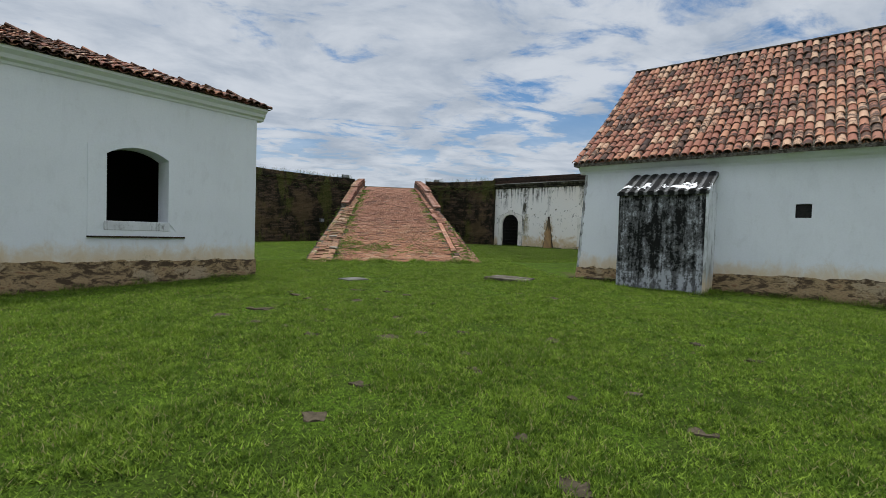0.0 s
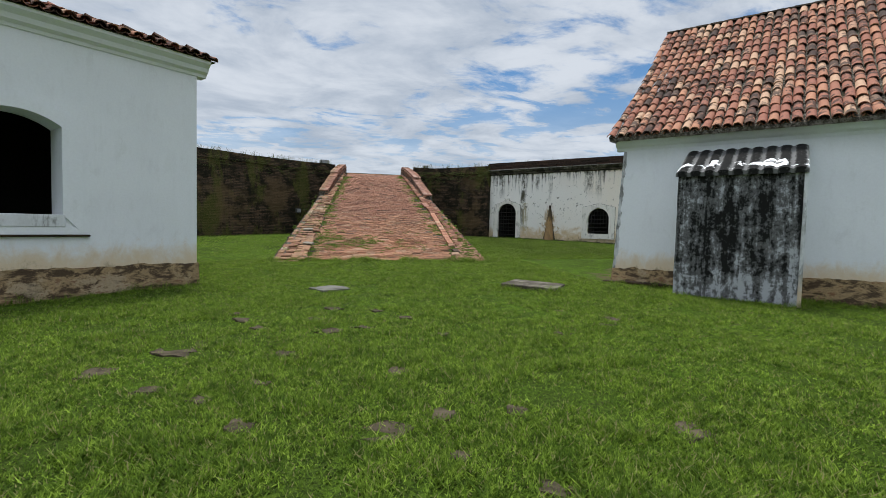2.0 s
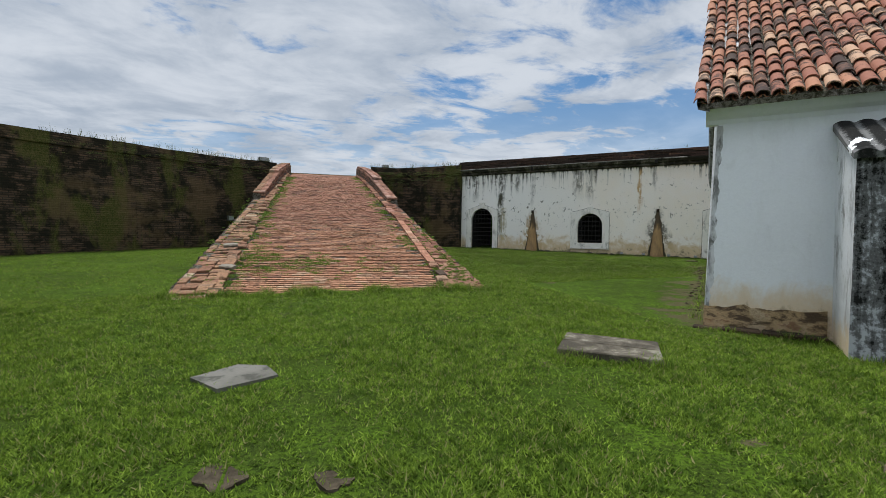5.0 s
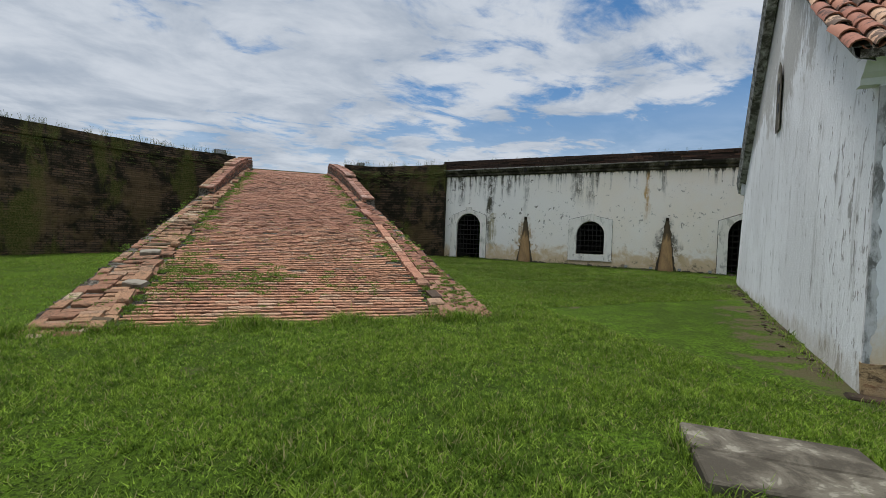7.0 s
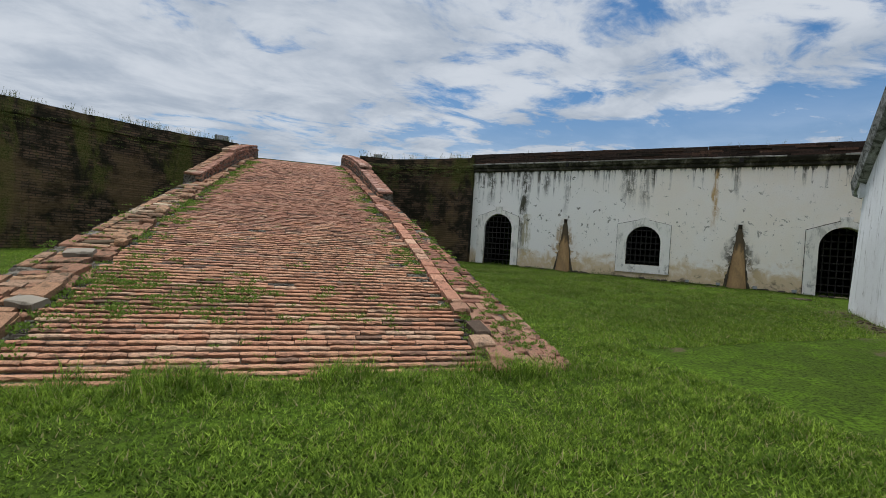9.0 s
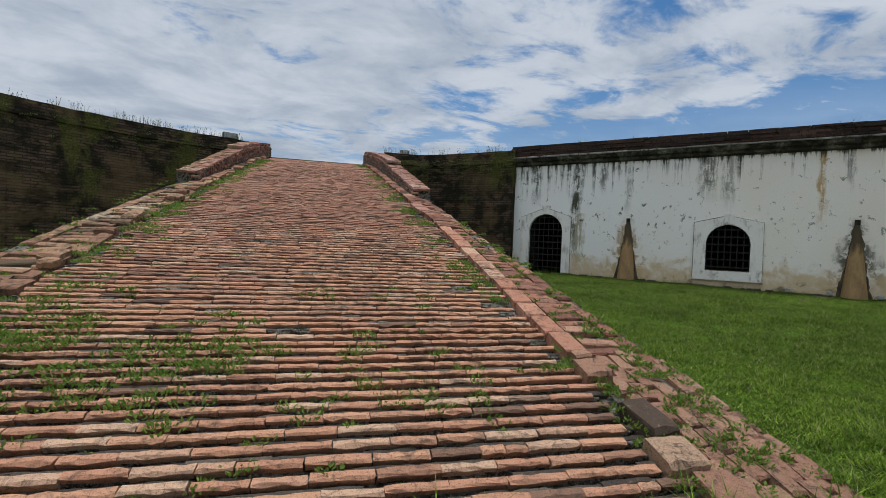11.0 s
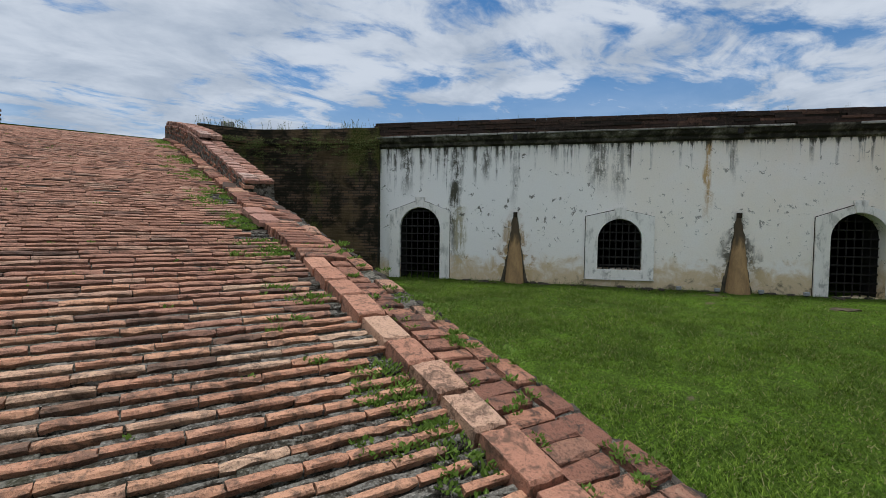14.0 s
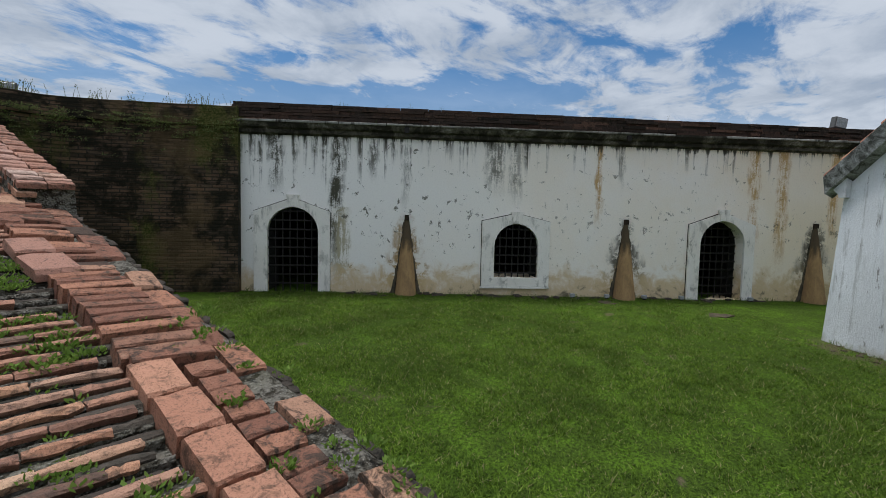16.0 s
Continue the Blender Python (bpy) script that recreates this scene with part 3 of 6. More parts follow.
def wall_with_openings(bm, x0, x1, z0, z1, y0, y1, openings):
    """A wall along x with arched openings (xa, xb, sill, spring, rise) right through its thickness y0..y1."""
    def quad(pts):
        bm.faces.new([bm.verts.new(p) for p in pts])

    def panel(pa, pb, pc, pd):
        for y in (y0, y1):
            quad([(p[0], y, p[1]) for p in (pa, pb, pc, pd)])

    def reveal(pa, pb):
        quad([(pa[0], y0, pa[1]), (pb[0], y0, pb[1]), (pb[0], y1, pb[1]), (pa[0], y1, pa[1])])

    x = x0
    for xa, xb, sill, spring, rise in sorted(openings):
        panel((x, z0), (xa, z0), (xa, z1), (x, z1))
        pts = arch(xa, xb, spring, rise)
        for p, q in zip(pts, pts[1:]):
            panel(p, q, (q[0], z1), (p[0], z1))
            reveal(p, q)
        for xe in (xa, xb):
            reveal((xe, max(sill, z0)), (xe, spring))
        if sill > z0:
            panel((xa, z0), (xb, z0), (xb, sill), (xa, sill))
            reveal((xa, sill), (xb, sill))
        x = xb
    panel((x, z0), (x1, z0), (x1, z1), (x, z1))
    for pa, pb in (((x0, z0), (x0, z1)), ((x0, z1), (x1, z1)), ((x1, z1), (x1, z0))):
        reveal(pa, pb)
    bmesh.ops.remove_doubles(bm, verts=bm.verts[:], dist=1e-4)


def surround(bm, xa, xb, sill, spring, rise, left, right, foot, shoulder, peak, y0, y1):
    """A raised plaster band round an arched opening, with a low gabled head."""
    inner = [(xa, sill)] + arch(xa, xb, spring, rise) + [(xb, sill)]
    mid = (xa + xb) / 2
    outer = []
    for x, z in inner:
        f = (x - xa) / (xb - xa)
        ox = left + (right - left) * f
        top = shoulder + (peak - shoulder) * (1 - abs(ox - mid) / max(mid - left, right - mid)) if 0.0 < f < 1.0 else shoulder
        outer.append((ox, top))
    outer[0], outer[-1] = (left, foot), (right, foot)
    outer[1], outer[-2] = (left, shoulder), (right, shoulder)
    pairs = list(zip(inner, outer))
    for (a, b), (c, d) in zip(pairs, pairs[1:]):
        for y in (y0, y1):
            bm.faces.new([bm.verts.new((p[0], y, p[1])) for p in (a, c, d, b)])
        for p, q in ((a, c), (b, d)):
            bm.faces.new([bm.verts.new(v) for v in ((p[0], y0, p[1]), (q[0], y0, q[1]), (q[0], y1, q[1]), (p[0], y1, p[1]))])
    for a, b in (pairs[0], pairs[-1]):
        bm.faces.new([bm.verts.new(v) for v in ((a[0], y0, a[1]), (b[0], y0, b[1]), (b[0], y1, b[1]), (a[0], y1, a[1]))])
    bmesh.ops.remove_doubles(bm, verts=bm.verts[:], dist=1e-4)


def empty(name, m, label="", category="", group="", kind=""):
    ob = new(name)
    ob.matrix_world = m
    return tagged(ob, label, category, group, kind)


TURNED = -49.9  # the way in which the long walls run


# ---- ground ----
def value_noise(x, y, scale, seed):
    rs = np.random.RandomState(seed)
    grid = rs.rand(128, 128)
    u, v = x * scale, y * scale
    i, j = np.floor(u).astype(int), np.floor(v).astype(int)
    fu, fv = u - i, v - j
    fu, fv = fu * fu * (3 - 2 * fu), fv * fv * (3 - 2 * fv)
    a, b = grid[i % 128, j % 128], grid[(i + 1) % 128, j % 128]
    c, d = grid[i % 128, (j + 1) % 128], grid[(i + 1) % 128, (j + 1) % 128]
    return (a * (1 - fu) + b * fu) * (1 - fv) + (c * (1 - fu) + d * fu) * fv


def swell(x, y):
    """Small unevenness of the turf."""
    return 0.034 * (value_noise(x + 40.0, y + 40.0, 0.7, 41) - 0.5) + 0.014 * (value_noise(x + 40.0, y + 40.0, 1.5, 42) - 0.5)


def turf_z(x, y):
    return ground_z(x, y) + float(swell(np.array([x]), np.array([y]))[0])


def build_ground():
    def axis(lo, hi, step):
        inner = list(np.arange(lo, hi + 1e-6, step))
        far = [3, 8, 18, 40, 90, 200, 450, 900]
        return [lo - f for f in reversed(far)] + inner + [hi + f for f in far]
    xs, ys = axis(-18, 24, 0.3), axis(-12, 34.2, 0.3)
    gx, gy = np.meshgrid(xs, ys)
    gz = swell(gx, gy)
    verts = [(x, y, ground_z(x, y) + gz[j, i]) for j, y in enumerate(ys) for i, x in enumerate(xs)]
    w = len(xs)
    faces = [(j * w + i, j * w + i + 1, (j + 1) * w + i + 1, (j + 1) * w + i) for j in range(len(ys) - 1) for i in range(w - 1)]
    ob = mesh_from("ground", verts, faces, GROUND, smooth=True)
    tagged(ob, "mown green courtyard turf with small bare patches", "ground", kind="structure")


build_ground()


# ---- white gallery wall with barred arches ----
GAL = pose(9.7, 30.5, 0, 0, 0, TURNED)
GATES = [(0.67, 1.88, 0.80, 2.42, 0.58), (11.68, 12.90, 0.80, 2.30, 0.58), (17.2, 18.4, 0.80, 2.3, 0.58)]
HATCHES = [(6.24, 7.36, 1.34, 2.16, 0.54)]


def build_gallery():
    house = empty("gallery", GAL, "long white limewashed vaulted gallery, streaked with black runs, under a dark brick parapet", "building", kind="structure")
    bm = bmesh.new()
    wall_with_openings(bm, 0.0, 26.0, 0.3, 4.80, 0.0, 0.9, GATES + HATCHES)
    part("wall", bm, GALLERY, house)
    # rooms behind the bars, their shade carried by the near-black colour
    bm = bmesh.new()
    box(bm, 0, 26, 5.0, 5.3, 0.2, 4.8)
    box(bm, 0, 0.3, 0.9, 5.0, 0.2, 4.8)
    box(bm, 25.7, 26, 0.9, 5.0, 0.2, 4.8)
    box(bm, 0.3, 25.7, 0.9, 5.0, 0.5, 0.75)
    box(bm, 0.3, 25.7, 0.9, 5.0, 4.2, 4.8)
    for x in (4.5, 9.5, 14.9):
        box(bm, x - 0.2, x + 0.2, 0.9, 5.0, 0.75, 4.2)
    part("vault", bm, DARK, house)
    bm = bmesh.new()
    prism(bm, [(-0.02, 4.72), (-0.10, 4.76), (-0.10, 4.84), (-0.17, 4.88), (-0.22, 4.98), (-0.22, 5.03), (0.1, 5.06), (0.1, 4.72)], "x", -0.06, 26.0)
    part("cornice", bm, CORNICE, house, "blackened moulded cornice")
    ledge = empty("ledge", Matrix.Identity(4))
    ledge.parent = house
    x, rnd = -0.07, random.Random(14)
    while x < 26:
        step = rnd.uniform(0.5, 1.5)
        if rnd.random() < 0.9:
            bm = bmesh.new()
            box(bm, x, min(26, x + step - rnd.uniform(0.004, 0.03)), -0.25 + rnd.uniform(-0.012, 0.012), 0.0, 4.985 + rnd.uniform(-0.006, 0.006), 5.034 + rnd.uniform(-0.004, 0.006), 0.008)
            part("slab", bm, LEDGE, ledge)
        x += step
    bm = bmesh.new()
    box(bm, -0.08, 26, -0.06, 0.66, 5.03, 5.32)
    parapet = part("parapet", bm, PARAPET, house, "dark brick parapet in thin courses")
    for course in range(6):
        x = -0.12 + 0.03 * (course % 2)
        z = 5.035 + 0.072 * course
        while x < 26:
            step = random.uniform(0.25, 0.9)
            if course < 5 or random.random() < 0.96:
                bm = bmesh.new()
                box(bm, x, min(26, x + step - 0.012), -0.10 + random.uniform(-0.03, 0.02) + 0.012 * (course % 2), 0.7, z - 0.005 * x * (course / 5), z + 0.062 - 0.005 * x * (course / 5))
                part("brick", bm, PARAPET, parapet)
            x += step
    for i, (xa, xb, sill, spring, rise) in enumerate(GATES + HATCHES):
        bm = bmesh.new()
        if i < len(GATES):
            surround(bm, xa, xb, 0.8, spring, rise, xa - 0.32, xb + 0.28, 0.8, spring + 0.47, spring + 0.80, -0.06, 0.004)
        else:
            surround(bm, xa, xb, sill, spring, rise, xa - 0.32, xb + 0.30, sill - 0.24, spring + 0.60, spring + 0.80, -0.06, 0.004)
            box(bm, xa - 0.32, xb + 0.30, -0.066, 0.004, sill - 0.24, sill)
            box(bm, xa - 0.34, xb + 0.32, -0.075, 0.004, sill - 0.275, sill - 0.245)
        mid = (xa + xb) / 2
        prism(bm, [(mid - 0.10, spring + rise + 0.01), (mid + 0.10, spring + rise + 0.01), (mid + 0.15, spring + rise + 0.30), (mid - 0.15, spring + rise + 0.30)], "y", -0.085, 0.0)
        part("surround", bm, SURROUND, house, "raised plaster band with keystone")
        # thin dark line along the joint round the band
        bm = bmesh.new()
        foot, head = (0.8, 0.47) if i < len(GATES) else (sill - 0.27, 0.60)
        surround(bm, xa - 0.25, xb + 0.22, foot, spring, rise, xa - 0.335, xb + (0.29 if i < len(GATES) else 0.31), foot, spring + head + 0.012, spring + 0.818, -0.012, 0.003)
        part("joint", bm, COPING, house)
        grille = empty("grille", Matrix.Identity(4))
        grille.parent = house
        y = 0.06 if xa < 8 else 0.30
        # added near-black shell: shade of the opening put into its colour
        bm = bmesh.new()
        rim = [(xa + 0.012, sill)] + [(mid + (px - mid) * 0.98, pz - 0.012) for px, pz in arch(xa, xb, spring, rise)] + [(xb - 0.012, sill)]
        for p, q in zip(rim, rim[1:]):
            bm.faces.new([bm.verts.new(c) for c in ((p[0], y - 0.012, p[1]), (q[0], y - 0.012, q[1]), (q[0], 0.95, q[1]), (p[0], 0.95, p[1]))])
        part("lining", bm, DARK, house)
        for j in range(1, 7):
            bx = xa + (xb - xa) * j / 7
            top = [z for x2, z in arch(xa, xb, spring, rise, 60) if abs(x2 - bx) < 0.03][:1] or [spring]
            bm = bmesh.new()
            box(bm, bx - 0.014, bx + 0.014, y - 0.014, y + 0.014, sill, top[0])
            part("upright_bar", bm, IRON, grille)
        z = sill + 0.12
        while z < spring + rise - 0.05:
            half = (xb - xa) / 2 if z < spring else math.sqrt(max(0.001, ((xb - xa) / 2) ** 2 - (z - spring) ** 2))
            bm = bmesh.new()
            box(bm, mid - half, mid + half, y - 0.03, y - 0.014, z - 0.02, z + 0.02)
            part("cross_bar", bm, IRON, grille)
            z += 0.22
    for s in (4.03, 9.66, 14.9):
        spout = empty("drain_buttress", GAL @ pose(s, 0, 0), "tapered ochre mud-plastered drain buttress against the white wall", "buttress", "drain buttresses along the gallery")
        bm = bmesh.new()
        rings = []
        for i in range(9):
            f = i / 8
            z = 0.75 + f * 2.0
            w = 0.235 * (1 - f) ** 0.9 + 0.055
            d = 0.34 * (1 - f) + 0.05
            ring = [bm.verts.new((w * math.cos(a) + 0.015 * noise.noise((s, f * 4, a)), -d * math.sin(a) ** 0.7 if math.sin(a) > 0 else 0.0, z)) for a in np.linspace(0, math.pi, 9)]
            rings.append(ring)
        for a, b in zip(rings, rings[1:]):
            for i in range(8):
                bm.faces.new((a[i], a[i + 1], b[i + 1], b[i]))
        bm.faces.new(rings[-1])
        part("body", bm, OCHRE, spout, smooth=True)
        # torn plaster along both edges
        for side in (-1, 1):
            bm = bmesh.new()
            rows = []
            for i in range(40):
                f = i / 39
                w = 0.235 * (1 - f) ** 0.9 + 0.045
                rag = 0.030 + 0.10 * (1 - f) ** 3 * (1.6 if side < 0 and s < 5 else 1.0) + 0.035 * noise.noise((s, side, f * 9)) + 0.025 * noise.noise((s, side * 3, f * 26))
                rows.append([bm.verts.new((side * q, dy, 0.72 + f * 1.98)) for q, dy in ((w - 0.03, -0.02), (w + 0.35 * rag, -0.035 - 0.012 * noise.noise((s, 9, f * 20))), (w + max(0.008, rag), 0.002))])
            for a, b in zip(rows, rows[1:]):
                for i in range(2):
                    bm.faces.new((a[i], a[i + 1], b[i + 1], b[i]))
            part("torn_edge", bm, TORN, spout, "dark ragged torn plaster edge")
        # no real hole: a dark block carries the shade of the mouth
        bm = bmesh.new()
        box(bm, -0.055, 0.055, -0.07, 0.0, 2.74, 2.87)
        part("outlet", bm, COPING, spout, "drain mouth, a dark block standing in for the shaded hole")


build_gallery()


# ---- curved dark bastion walls ----
def ribbon_wall(name, plan, z_top, batter, label, reach_down=0.3):
    pts = []
    for i in range(len(plan) - 1):
        p0, p1, p2, p3 = (Vector(plan[max(0, min(len(plan) - 1, i + o))]) for o in (-1, 0, 1, 2))
        for k in range(6):
            t = k / 6
            pts.append(0.5 * ((2 * p1) + (-p0 + p2) * t + (2 * p0 - 5 * p1 + 4 * p2 - p3) * t * t + (-p0 + 3 * p1 - 3 * p2 + p3) * t ** 3))
    pts.append(Vector(plan[-1]))
    bm = bmesh.new()
    uvs = bm.loops.layers.uv.new("UVMap")
    rows = []
    run = 0.0
    levels = [0.0, 0.25, 0.5, 0.75, 0.90, 0.905, 1.0]
    for i, p in enumerate(pts):
        q = pts[min(i + 1, len(pts) - 1)] - pts[max(i - 1, 0)]
        out = Vector((q.y, -q.x)).normalized()
        if i:
            run += (p - pts[i - 1]).length
        col = []
        z0 = ground_z(p.x, p.y) - reach_down
        for f in levels:
            z = z0 + (z_top - z0) * f
            off = batter * (1 - f) + (0.06 if f > 0.9 else 0.0) + 0.03 * noise.noise((p.x * 0.9, p.y * 0.9, z * 0.9))
            lift = 0.03 * noise.noise((p.x * 1.7, p.y * 1.7, 5)) if f == 1.0 else 0.0
            col.append((bm.verts.new((p.x + out.x * off, p.y + out.y * off, z + lift)), run, z))
        back = bm.verts.new((p.x - out.x * 0.7, p.y - out.y * 0.7, z_top))
        low = bm.verts.new((p.x - out.x * 0.7, p.y - out.y * 0.7, z0))
        col += [(back, run, z_top + 0.7), (low, run, z_top + 2)]
        rows.append(col)
    for a, b in zip(rows, rows[1:]):
        for i in range(len(a) - 1):
            f = bm.faces.new((a[i][0], b[i][0], b[i + 1][0], a[i + 1][0]))
            for loop, src in zip(f.loops, (a[i], b[i], b[i + 1], a[i + 1])):
                loop[uvs].uv = (src[1], src[2])
    for col in (rows[0], rows[-1]):
        bm.faces.new([c[0] for c in col])
    ob = part(name, bm, OLDWALL)
    tagged(ob, label, "wall", kind="structure")
    return pts


LEFT_PLAN = [(-26, 12.5), (-16, 21.6), (-8.0, 28.55), (-5.7, 30.3), (-3.6, 31.95), (-1.9, 32.95), (-0.6, 33.45), (0.35, 33.75)]
RIGHT_PLAN = [(5.35, 33.3), (6.1, 33.1), (7.1, 32.85), (8.5, 31.5), (9.60, 30.35)]
ribbon_wall("wall_west", LEFT_PLAN, 5.3, 0.35, "tall dark mossy brick bastion wall with weeds on its top")
ribbon_wall("wall_north", RIGHT_PLAN, 5.3, 0.12, "tall dark mossy brick bastion wall beside the ramp")


def build_terrace():
    bm = bmesh.new()
    outline = [(-26, 13.3), (-16, 22.4), (-8.2, 29.2), (-3.7, 32.6), (-0.6, 34.0), (0.4, 34.2), (4.9, 33.9), (6.1, 33.7), (7.4, 33.4), (10.0, 31.0), (14.5, 33.5), (14, 60), (-40, 60)]
    prism(bm, outline, "z", 1.0, 4.86)
    ob = part("terrace", bm, GROUND)
    tagged(ob, "grassy rampart terrace behind the bastion walls", "terrace", kind="structure")


build_terrace()


# ---- piece meshes ----
def brick_verts(lx, ly, lz, rnd, wear=0.012, cuts=3, under=0.0):
    """A worn brick centred in plan, its foot at z = 0, with chipped long edges: 6 corners at each of its cross cuts; its front may be undercut."""
    v, f = [], []
    for i in range(cuts + 1):
        x = -lx / 2 + lx * i / cuts
        end = wear * 0.25 if i in (0, cuts) else 0.0
        chip = rnd.uniform(-0.2, 1.3) * wear if rnd.random() < 0.5 else 0.0
        chip2 = rnd.uniform(0.0, 1.2) * wear if rnd.random() < 0.35 else 0.0
        for y, z in ((-ly / 2 + under, 0.0), (-ly / 2, lz - wear - chip), (-ly / 2 + wear + chip, lz - end), (ly / 2 - wear - chip2, lz - end), (ly / 2, lz - wear - chip2), (ly / 2, 0.0)):
            v.append((x + rnd.uniform(-0.004, 0.004), y + (rnd.uniform(-0.004, 0.004) if z else 0), z + (rnd.uniform(-0.003, 0.003) if z else 0)))
    for i in range(cuts):
        for k in range(5):
            f.append((6 * i + k, 6 * i + 6 + k, 6 * i + 7 + k, 6 * i + 1 + k))
    f.append((5, 4, 3, 2, 1, 0))
    f.append(tuple(6 * cuts + k for k in range(6)))
    f = [tuple(reversed(q)) for q in f]
    return v, f


class Heap:
    """Many small pieces gathered into one mesh."""

    def __init__(self):
        self.verts, self.faces = [], []

    def put(self, v, f, m):
        a = len(self.verts)
        self.verts.extend((m @ Vector(p))[:] for p in v)
        self.faces.extend(tuple(a + i for i in q) for q in f)

    def done(self, name, mat, parent=None, label="", kind="stuff", smooth=False):
        ob = mesh_from(name, self.verts, self.faces, mat, parent, smooth)
        return tagged(ob, label, kind=kind)


def piece(name, me, m, parent):
    ob = bpy.data.objects.new(name, me)
    scene.collection.objects.link(ob)
    ob.parent = parent
    ob.matrix_basis = m
    return ob


# ---- brick ramp ----
RAMP_AT, RAMP_TURN = (1.6, 16.65, 0.0), -4.94
RAMP = pose(*RAMP_AT, 0, 0, RAMP_TURN)
RAMP_LONG = 17.6


def ramp_z(d):
    """Height of the ramp's bed, d metres up from its foot; it eases off towards the crest."""
    if d < 13.5:
        return 0.495 + 0.258 * d
    e = min(d, RAMP_LONG) - 13.5
    return 0.495 + 0.258 * 13.5 + 0.258 * e - 0.0115 * e * e


def right_in(d):
    return float(np.interp(d, [0, 6, 17], [2.28, 2.14, 1.45]))


def right_out(d):
    return float(np.interp(d, [0, 6, 9, 17.8], [3.25, 2.82, 2.60, 1.95]))


def left_in(d):
    return float(np.interp(d, [0, 6, 17], [-2.12, -2.15, -1.98]))


def left_out(d):
    return float(np.interp(d, [0, 6, 9, 17.8], [-3.12, -2.92, -2.85, -2.45]))


def ramp_pose(d, r, lift=0.0, tilt=None, spin=0.0):
    slope = math.degrees(math.atan((ramp_z(d + 0.05) - ramp_z(d - 0.05)) / 0.1))
    return Matrix.Translation((r, d, ramp_z(d) + lift)) @ pose(0, 0, 0, slope if tilt is None else tilt, 0, 0) @ pose(0, 0, 0, 0, 0, spin)


def build_ramp():
    rnd = random.Random(4)
    ramp = empty("brick_ramp", RAMP, "long steep red brick ramp with flanking strips and low parapets, weeds in its joints", "ramp", kind="structure")
    # bed and flanks
    bm = bmesh.new()
    rows = []
    d = -0.5
    while d <= RAMP_LONG + 2.5:
        z = ramp_z(min(d, RAMP_LONG))
        lo, li, ri, ro = left_out(d), left_in(d), right_in(d), right_out(d)
        rise = max(0.0, z - 0.5)
        cross = [(lo - 0.10 * rise, 0.0), (lo, z - 0.07), (lo + 0.1, z - 0.01)] + [(li + (ri - li) * k / 6, z - 0.045) for k in range(7)] + [(ro - 0.1, z - 0.01), (ro, z - 0.07), (ro + 0.06 * rise, 0.0)]
        rows.append([bm.verts.new((x + 0.015 * noise.noise((x * 3, d * 3, 1)), d, zz + (0.012 * noise.noise((x * 4, d * 4, 9)) if zz > 0.3 else 0))) for x, zz in cross])
        d += 0.2
    for a, b in zip(rows, rows[1:]):
        for i in range(len(a) - 1):
            bm.faces.new((a[i], a[i + 1], b[i + 1], b[i]))
    part("bed", bm, MORTAR, ramp)
    # rows of bricks on the slope
    shapes = []
    for i in range(7):
        v, f = brick_verts(0.275, 0.052, 0.095, rnd, 0.009, 5, 0.038)
        me = bpy.data.meshes.new("brick")
        me.from_pydata(v, [], f)
        me.materials.append(BRICK)
        shapes.append(me)
    heap, rubble, upper, bands, soil_and_shade = Heap(), Heap(), Heap(), Heap(), Heap()
    d = -0.28
    while d < RAMP_LONG:
        x = left_in(d) + rnd.uniform(0.0, 0.2)
        while x < right_in(d) - 0.16:
            lx = rnd.uniform(0.25, 0.34) if rnd.random() < 0.92 else rnd.uniform(0.10, 0.20)
            m = ramp_pose(d + rnd.uniform(-0.003, 0.003) + 0.005 * noise.noise((x * 0.8, d * 0.9, 2)), x + lx / 2, -0.076 + rnd.uniform(-0.004, 0.004), 11.0 + rnd.uniform(-2, 3), rnd.uniform(-0.7, 0.7)) @ pose(0, 0, 0, 0, rnd.uniform(-0.5, 0.5), 0)
            gone = noise.noise((x * 1.6, d * 1.6, 11)) > 0.78 or rnd.random() < 0.004 or (2.5 < d < 10 and x + lx > right_in(d) - 0.24 and noise.noise((x * 2.5, d * 1.3, 19)) > 0.34)
            if not gone:
                if 1.2 < d < 4.8 and x > 0.0:
                    piece("brick", rnd.choice(shapes), m @ Matrix.Diagonal((lx / 0.275, rnd.uniform(0.85, 1.12), 1, 1)), ramp)
                else:
                    v, f = brick_verts(lx, rnd.uniform(0.046, 0.056) + (0.010 if d < 1.3 else 0.0), 0.095, rnd, 0.009, 5 if d < 6 else 3, 0.040)
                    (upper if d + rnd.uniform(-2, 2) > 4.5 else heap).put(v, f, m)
            x += lx + rnd.uniform(0.002, 0.010)
        # a band of lime mortar behind the row, and an open groove before the next
        span = right_in(d) - left_in(d)
        for q in range(6):
            v, f = brick_verts(span / 6, 0.030, 0.07, rnd, 0.008, 6)
            bands.put(v, f, ramp_pose(d + 0.004, left_in(d) + span * (q + 0.5) / 6, -0.074 + rnd.uniform(-0.004, 0.004), 11.0))
        x = left_in(d) + rnd.uniform(0.0, 0.1)
        while x < right_in(d) - 0.1:
            lx = rnd.uniform(0.18, 0.42)
            if rnd.random() < 0.93:
                v, f = brick_verts(lx, rnd.uniform(0.050, 0.062), 0.07, rnd, 0.012, 4)
